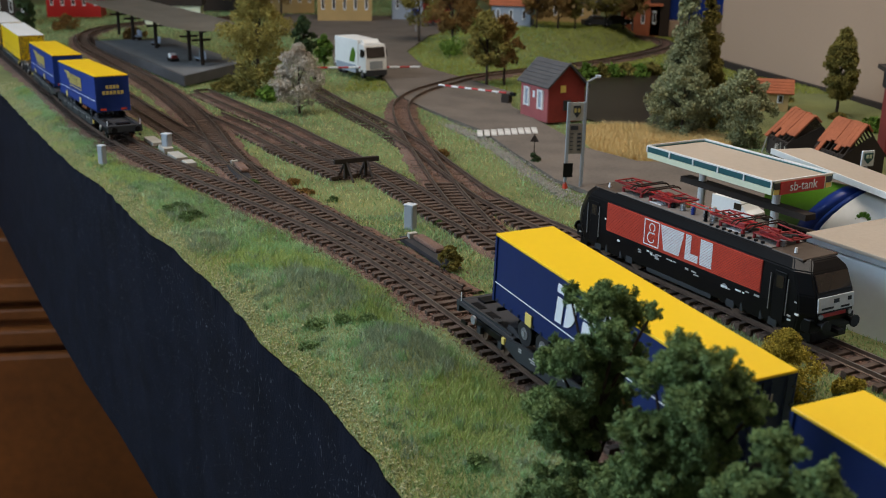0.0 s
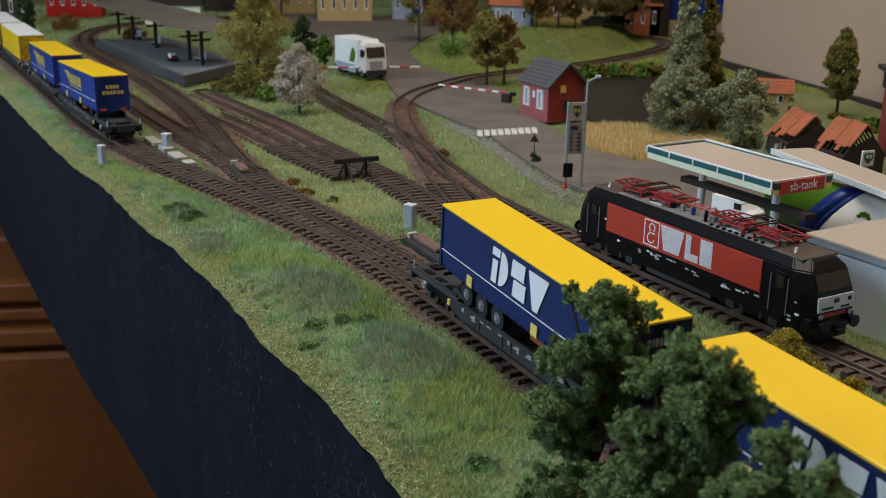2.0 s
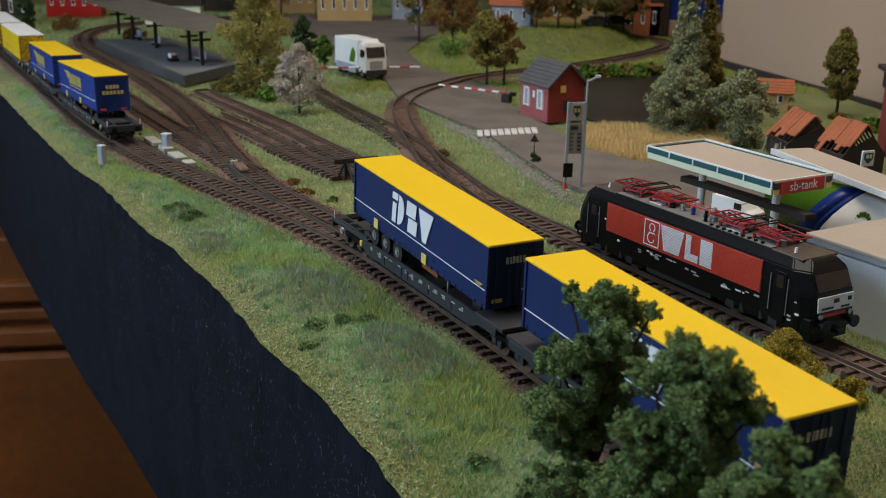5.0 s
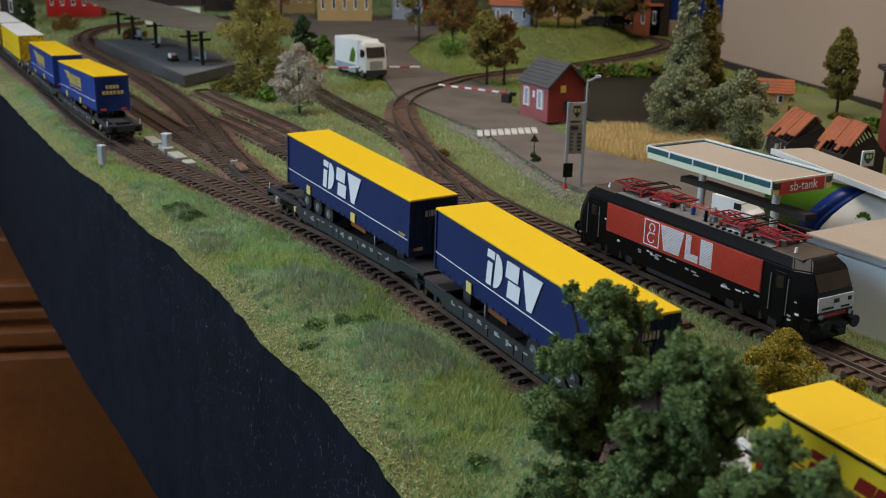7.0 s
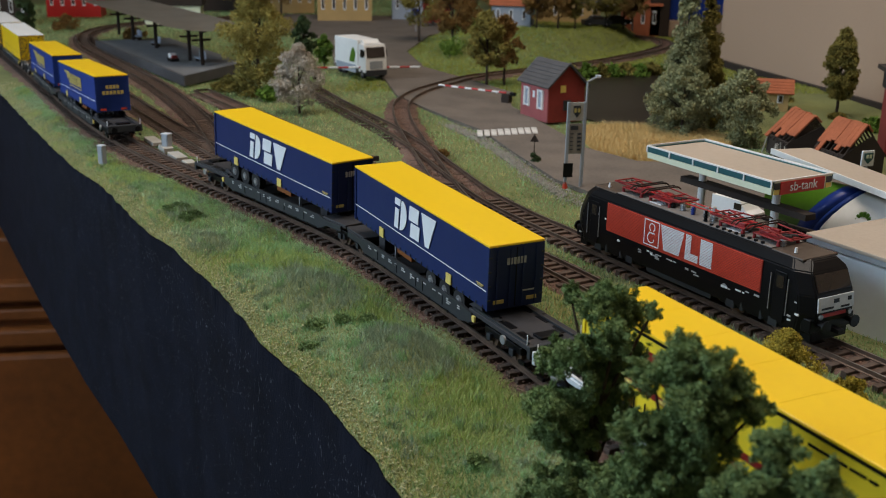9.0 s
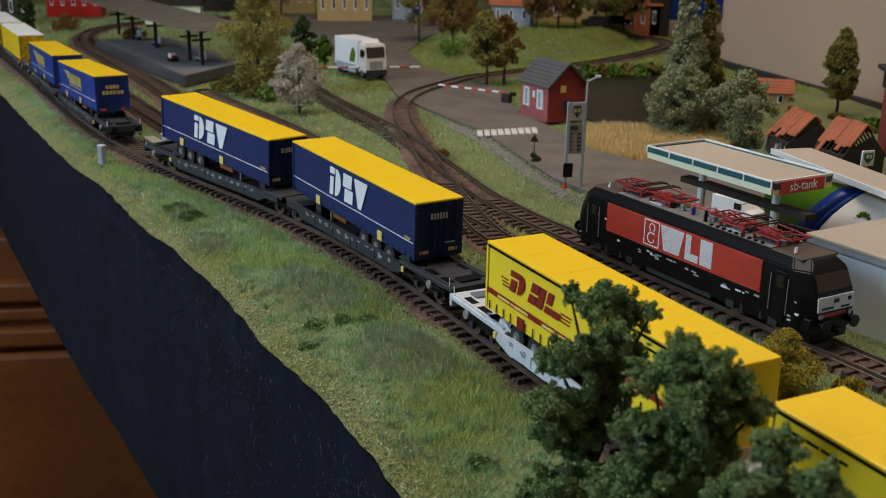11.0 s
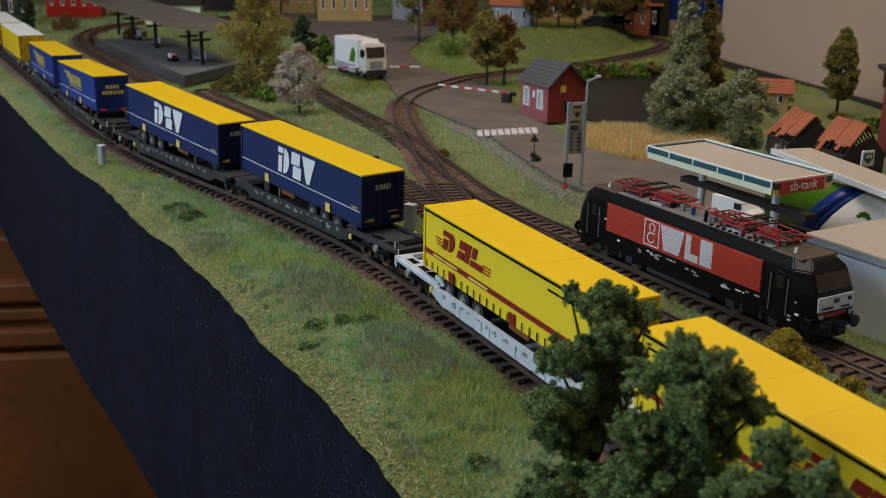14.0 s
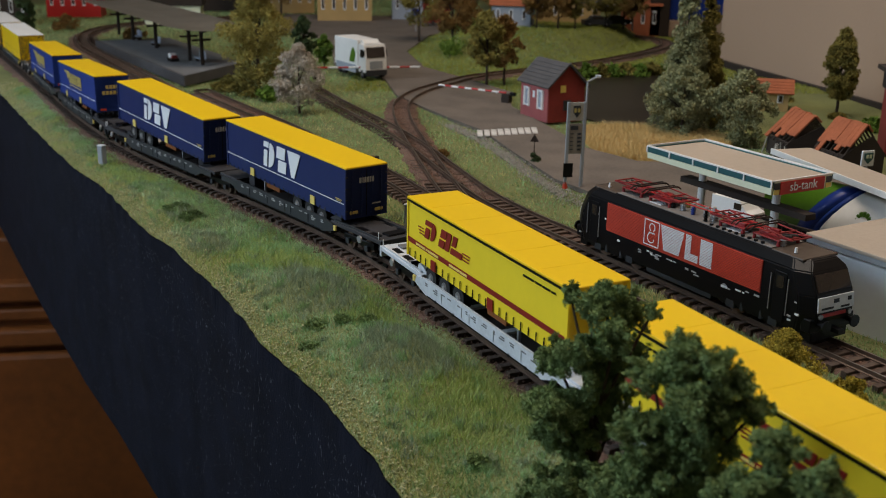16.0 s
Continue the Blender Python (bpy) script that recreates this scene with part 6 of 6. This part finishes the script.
def truck():
    t = thing("lorry", rz(-0.106, 1.356, -58, -0.0022), "white box lorry with green mark waiting at the crossing", "lorry")
    part("cargo_box", box(-0.050, 0.014, -0.0150, 0.0150, 0.0105, 0.046, 0.0008), "white", t, "white cargo box")
    part("cab", prism([(0.016, 0.008), (0.016, 0.040), (0.019, 0.0425), (0.0315, 0.0415), (0.0355, 0.026), (0.0362, 0.008)], -0.0146, 0.0146), "white", t, "white driver's cab")
    w = part("windscreen", box(-0.0004, 0.0004, -0.0128, 0.0128, -0.0065, 0.0065), "glass", t)
    w.matrix_local = Matrix.Translation((0.0340, 0, 0.0325)) @ Matrix.Rotation(radians(-14.5), 4, "Y")
    for y in (-0.0148, 0.0148):
        part("side_window", box(0.021, 0.030, y - 0.0003, y + 0.0003, 0.026, 0.036), "glass", t)
        part("mirror", box(0.031, 0.033, y - 0.002 if y < 0 else y, y if y < 0 else y + 0.002, 0.028, 0.035), "black", t)
        part("green_mark", prism([(-0.008, 0.018), (0.006, 0.018), (0.009, 0.030), (0.002, 0.037), (-0.004, 0.030)], y - 0.0006, y + 0.0006), "green", t)
    part("side_skirt", box(-0.046, 0.010, -0.0153, 0.0153, 0.0050, 0.0150, 0.0004), "plaster_blue", t, "blue-grey lower skirt")
    # added black filler: stands for the shade between cab and cargo box
    part("gap_shade", box(0.0138, 0.0162, -0.0120, 0.0120, 0.0100, 0.0400), "black", t)
    part("roof_deflector", prism([(0.016, 0.0420), (0.026, 0.0425), (0.018, 0.0470), (0.016, 0.0470)], -0.011, 0.011), "white", t)
    part("front_bumper", box(0.0345, 0.0372, -0.0146, 0.0146, 0.004, 0.011, 0.0005), "frame", t)
    part("grille", box(0.0355, 0.0366, -0.009, 0.009, 0.0125, 0.022), "cabinet", t)
    part("chassis", box(-0.049, 0.034, -0.010, 0.010, 0.005, 0.0105), "black", t)
    for x in (-0.038, -0.026, 0.026):
        for y in (-0.0125, 0.0125):
            wheel(t, x, y, 0.0055, 0.0055, 0.0042)
    for i, (x, y, a, c) in enumerate(((0.250, 1.80, 10, "frame"), (0.283, 1.815, 12, "black"), (-0.02, 2.02, 40, "brick"))):
        v = thing("parked_car", rz(x, y, a, 0.022 if x > 0.1 else 0.0), "dark parked car before the houses" if i < 2 else "red parked car on the back road", "car", "parked cars")
        part("body", prism([(-0.024, 0.003), (-0.024, 0.010), (-0.014, 0.011), (-0.009, 0.0165), (0.008, 0.0165), (0.014, 0.011), (0.024, 0.0095), (0.024, 0.003)], -0.009, 0.009), c, v)
        part("windows", box(-0.009, 0.009, -0.0093, 0.0093, 0.0115, 0.0155), "glass", v)
        for xx in (-0.015, 0.015):
            for yy in (-0.0082, 0.0082):
                wheel(v, xx, yy, 0.0037, 0.0037, 0.002)


# ---- lineside ----
def lineside():
    # buffer stop of old sleepers
    m = rz(-0.0695, 0.812, 25)
    t = thing("buffer_stop", m, "dark timber buffer stop at the end of the siding", "buffer stop")
    part("cross_beam", box(-0.0185, 0.0185, -0.003, 0.0005, 0.0085, 0.0125, 0.0003), "timber", t)
    for x in (-0.0085, 0.0085):
        part("raker", cyl((x, -0.001, 0.011), (x + 0.001, -0.015, -0.004), 0.0009, seg=6), "timber", t)
        part("raker", cyl((x, 0.0, 0.011), (x - 0.001, 0.012, -0.004), 0.0009, seg=6), "timber", t)
        part("post", box(x - 0.0012, x + 0.0012, -0.0004, 0.002, -0.004, 0.0115, 0.0002), "timber", t)
        part("curved_brace", cyl((x, 0.001, 0.0085), (x * 0.55, 0.004, -0.003), 0.0010, seg=6), "timber", t)
    # grey relay boxes
    for x, y, a, w, h in ((-0.022, 0.678, -30, 0.0034, 0.0165), (-0.240, 0.898, -30, 0.0036, 0.0165), (-0.282, 0.853, -30, 0.0028, 0.0150)):
        t = thing("relay_box", rz(x, y, a, -0.006), "light grey relay box standing beside the track", "box", "relay boxes")
        part("body", box(-w, w, -w * 0.8, w * 0.8, 0, h, 0.0004), "cabinet", t)
        part("lid", box(-w - 0.0004, w + 0.0004, -w * 0.8 - 0.0004, w * 0.8 + 0.0004, h, h + 0.0009, 0.0002), "silver", t, "pale lid")
        part("door", box(-w * 0.8, w * 0.8, -w * 0.8 - 0.0003, -w * 0.8, h * 0.1, h * 0.92), "cabinet", t)
    # concrete trough lids near the switch
    t = thing("concrete_slabs", rz(-0.236, 0.885, 121), "pale concrete cable trough lids beside the track", "slab")
    for i, (x, w, l2) in enumerate(((0.05, 0.007, 0.030), (0.012, 0.006, 0.018), (-0.020, 0.007, 0.026), (-0.052, 0.006, 0.014))):
        part("slab", box(x - l2 / 2, x + l2 / 2, -w, w * 0.4, -0.004, -0.0005 + 0.0008 * (i % 2), 0.0004), "concrete", t)
    # switch machines: rusty plates
    for x, y, a, l2 in ((-0.011, 0.622, 117, 0.058), (-0.165, 0.82, 112, 0.05)):
        t = thing("switch_machine", rz(x, y, a), "rusty brown switch machine beside the turnout", "switch machine", "switch machines")
        part("base_plate", prism([(-l2 * 0.62, -0.0045), (l2 * 0.5, -0.0045), (l2 * 0.5, -0.0015), (-l2 * 0.45, -0.0015)], -0.007, 0.004), "deck", t)
        part("cover", box(-l2 * 0.22, l2 * 0.35, -0.0085, -0.001, -0.0016, 0.0015, 0.0012), "ballast", t, "rusty cover")
        part("rod", cyl((l2 * 0.40, 0.0, -0.001), (l2 * 0.40, 0.016, -0.0018), 0.0006, seg=6), "rail", t)
        part("lever", box(l2 * 0.36, l2 * 0.42, -0.005, 0.001, -0.0015, 0.0022, 0.0004), "concrete", t)
    # price sign and street lamp
    t = thing("price_sign", rz(0.0985, 0.790, 10, -0.003), "tall grey fuel price sign with green shield", "sign")
    for x in (-0.0060, 0.0065):
        part("post", box(x - 0.0011, x + 0.0011, -0.0011, 0.0011, 0.0, 0.0655, 0.0002), "cabinet", t, "grey post")
    part("top_panel", box(-0.0049, 0.0054, -0.0008, 0.0008, 0.0515, 0.0652), "concrete", t, "pale panel")
    part("shield", prism([(-0.0026, 0.0628), (0.0030, 0.0628), (0.0030, 0.0575), (0.0002, 0.0538), (-0.0026, 0.0575)], -0.0014, -0.0008), "frame", t, "dark green shield")
    for x in (-0.0012, 0.0016):
        part("shield_mark", box(x - 0.0009, x + 0.0009, -0.0017, -0.0013, 0.0578, 0.0608), "gold", t)
    part("price_panel", box(-0.0049, 0.0054, -0.0008, 0.0008, 0.0260, 0.0490), "roofslab", t, "grey-beige price panel")
    part("arrow_board", box(-0.0040, 0.0018, -0.0012, -0.0007, 0.0445, 0.0475), "frame", t)
    for i in range(5):
        part("price_bar", box(-0.0042, -0.0016, -0.0012, -0.0007, 0.0412 - i * 0.0030, 0.0418 - i * 0.0030), "frame", t)
        part("price_bar", box(0.0016, 0.0044, -0.0012, -0.0007, 0.0406 - i * 0.0030, 0.0420 - i * 0.0030), "frame", t)
    part("meter_box", box(-0.0085, -0.001, -0.0022, -0.001, 0.0080, 0.0190, 0.0003), "black", t, "black box on the post")
    part("foot", cyl((-0.006, 0, -0.001), (-0.006, 0, 0.004), 0.0022, 0.0012, 10), "lred", t, "orange-red foot")
    t = thing("street_lamp", rz(0.1060, 0.797, 0, -0.003), "grey street lamp with bent arm", "street lamp")
    part("pole", cyl((0, 0, 0), (0.0008, 0, 0.080), 0.0011, 0.0008, 10), "cabinet", t)
    part("arm", cyl((0.0008, 0, 0.0798), (0.0080, 0.0, 0.0835), 0.0008, seg=8), "cabinet", t)
    part("lamp_head", box(0.0065, 0.0105, -0.0012, 0.0012, 0.0826, 0.0848, 0.0005), "silver", t)
    # warning triangle seen from behind
    t = thing("road_sign", rz(0.0785, 0.912, 0, -0.003), "small dark triangular road sign on a thin post", "sign")
    part("post", cyl((0, 0, 0), (0, 0, 0.014), 0.0005, seg=6), "timber", t)
    part("plate", prism([(-0.0038, 0.0095), (0.0038, 0.0095), (0, 0.0165)], -0.0004, 0.0004), "timber", t)
    # crossing gates
    for x, y, tx, ty, post in ((0.067, 1.172, -0.008, 1.222, True), (-0.160, 1.322, -0.033, 1.345, False)):
        a = math.degrees(math.atan2(ty - y, tx - x))
        ln = math.hypot(tx - x, ty - y)
        t = thing("crossing_gate", rz(x, y, a, -0.003), "lowered red and white level crossing gate", "gate", "crossing gates")
        part("machine", box(-0.006, 0.004, -0.004, 0.004, 0, 0.0095, 0.0006), "timber", t, "dark gate machine")
        part("counterweight", box(-0.012, -0.006, -0.002, 0.002, 0.008, 0.012, 0.0004), "black", t)
        bz = 0.0105 if post else 0.0140
        for i in range(10):
            part("boom", cyl((ln * i / 10, 0, bz), (ln * (i + 1) / 10, 0, bz), 0.0011, seg=8), "print" if i % 2 else "red", t)
    # fuel shield sign behind the canopy
    t = thing("shield_sign", rz(0.281, 0.690, 20, 0.0), "small white sign with a dark green shield", "sign")
    part("post", cyl((0, 0, -0.004), (0, 0, 0.040), 0.0007, seg=6), "cabinet", t)
    part("plate", box(-0.005, 0.005, -0.0006, 0.0006, 0.0395, 0.0500, 0.0002), "print", t)
    part("shield", prism([(-0.0034, 0.0485), (0.0034, 0.0485), (0.0034, 0.0445), (0, 0.0412), (-0.0034, 0.0445)], -0.0011, -0.0006), "teal", t)
    for x in (-0.0013, 0.0013):
        part("shield_mark", box(x - 0.0009, x + 0.0009, -0.0014, -0.001, 0.0450, 0.0475), "cream", t)
    # blue road sign
    t = thing("blue_sign", rz(-0.055, 1.90, 0, -0.003), "small blue traffic sign by the back road", "sign")
    part("post", cyl((0, 0, 0), (0, 0, 0.030), 0.0007, seg=6), "cabinet", t)
    part("plate", box(-0.006, 0.006, -0.0006, 0.0006, 0.026, 0.040, 0.0003), "blue", t)


# ---- what moves: the train rolls back and couples on ----
SPAN_AB, SPAN_BD = 0.184, 0.239
RUN = [(0.0, -0.0755), (0.5, -0.065), (1.0, -0.053), (1.5, -0.0385), (2.0, -0.0205), (2.5, -0.002), (3.0, 0.016), (3.5, 0.034), (4.0, 0.0515), (4.5, 0.0695), (5.0, 0.0885), (5.5, 0.1085), (6.0, 0.1295), (6.5, 0.1515),
       (7.0, 0.1765), (7.5, 0.2005), (8.0, 0.2250), (8.5, 0.2505), (9.0, 0.2755), (9.5, 0.2985), (10.0, 0.3195), (10.5, 0.3380), (11.0, 0.3555), (11.5, 0.3710), (12.0, 0.3840), (12.5, 0.3950), (13.0, 0.4055), (13.5, 0.4150), (14.0, 0.4228), (14.5, 0.4295), (15.0, 0.4360), (15.5, 0.4390), (16.0, 0.4430)]


def seat(front, back, lift=0.0):
    """A trailer's seat on its wagon: heights of its roof at the two ends."""
    return Matrix.Translation((0, 0, (front + back) / 2 + lift)) @ Matrix.Rotation(-math.atan2(front - back, LT), 4, "Y")


TRAIN = []


def rolling_stock():
    navy = "navy blue curtain-side semi-trailer with white marks and yellow roof"
    yel = "yellow curtain-side semi-trailer with maroon marks and stripe"
    dk, lt = "dark grey twin pocket wagon carrying a semi-trailer", "light grey twin pocket wagon carrying a yellow semi-trailer"
    sets = [(0.0, True, "frame", dk, "navy", True, navy, (0.0590, 0.0509)), (-SPAN_AB, False, "frame", dk, "navy", False, navy, (0.0553, 0.0509)),
            (-SPAN_AB - SPAN_BD, True, "silver", lt, "yellow", True, yel, (0.0533, 0.0525)), (-2 * SPAN_AB - SPAN_BD, False, "silver", lt, "yellow", False, yel, (0.0533, 0.0515))]
    for ds, ahead, wc, wl, tc, wh, tl, (f, b) in sets:
        TRAIN.append((wagon(ahead, wc, wl), ds, Matrix.Identity(4)))
        TRAIN.append((trailer(tc, wh, tl), ds, seat(f, b)))
    # wagons that stand farther down the line
    bl = "blue curtain-side semi-trailer with ochre marks and yellow roof, standing"
    for s, ahead, wh, tc, lab, (f, b) in ((0.664, False, True, "blue", bl, (0.049, 0.054)), (0.855, True, True, "blue", bl, (0.047, 0.050)), (1.095, False, True, "pale", "yellow semi-trailer with a white roof, standing", (0.046, 0.046)), (1.28, True, True, "pale", "yellow semi-trailer with a white roof, standing", (0.045, 0.045))):
        w = wagon(ahead, "frame", "dark twin pocket wagon standing on the main track")
        w.matrix_world = rail_pose(s)
        t = trailer(tc, wh, lab)
        t.matrix_world = rail_pose(s) @ seat(f, b)


def motions():
    """Roll every wagon and trailer along the main line."""
    for ob, ds, m in TRAIN:
        # the joint of the leading twin wagon closes up a little as it couples on
        slack = 0.006 if ds == -SPAN_AB else 0.0
        walk(ob, [(t, rail_pose(s + ds - slack * max(0.0, min(1.0, (0.40 - s) / 0.2, (s + 0.07) / 0.15))) @ m) for t, s in RUN])
    # the wheels of the rolling wagons turn with the way they go
    moving = {ob for ob, ds, m in TRAIN}
    way = spline(np.array([t for t, s in RUN]), np.array([s for t, s in RUN]))
    times, last = [0.0], way(0.0)
    for i in range(1, 480):
        if abs(way(i / 30) - last) > 0.0053 * 1.15:
            times.append(i / 30)
            last = way(i / 30)
    times.append(16.0)
    for ob, w in WHEELS:
        if ob in moving:
            home = w.matrix_local.copy()
            walk(w, [(t, home @ Matrix.Rotation((way(t) - way(0.0)) / 0.0053, 4, "Y")) for t in times])


room()
ground()
railways()
rolling_stock()
surfaces()
engine()
station()
buildings()
platform()
truck()
lineside()
planting()
stones()
road_gravel()
grass()
motions()
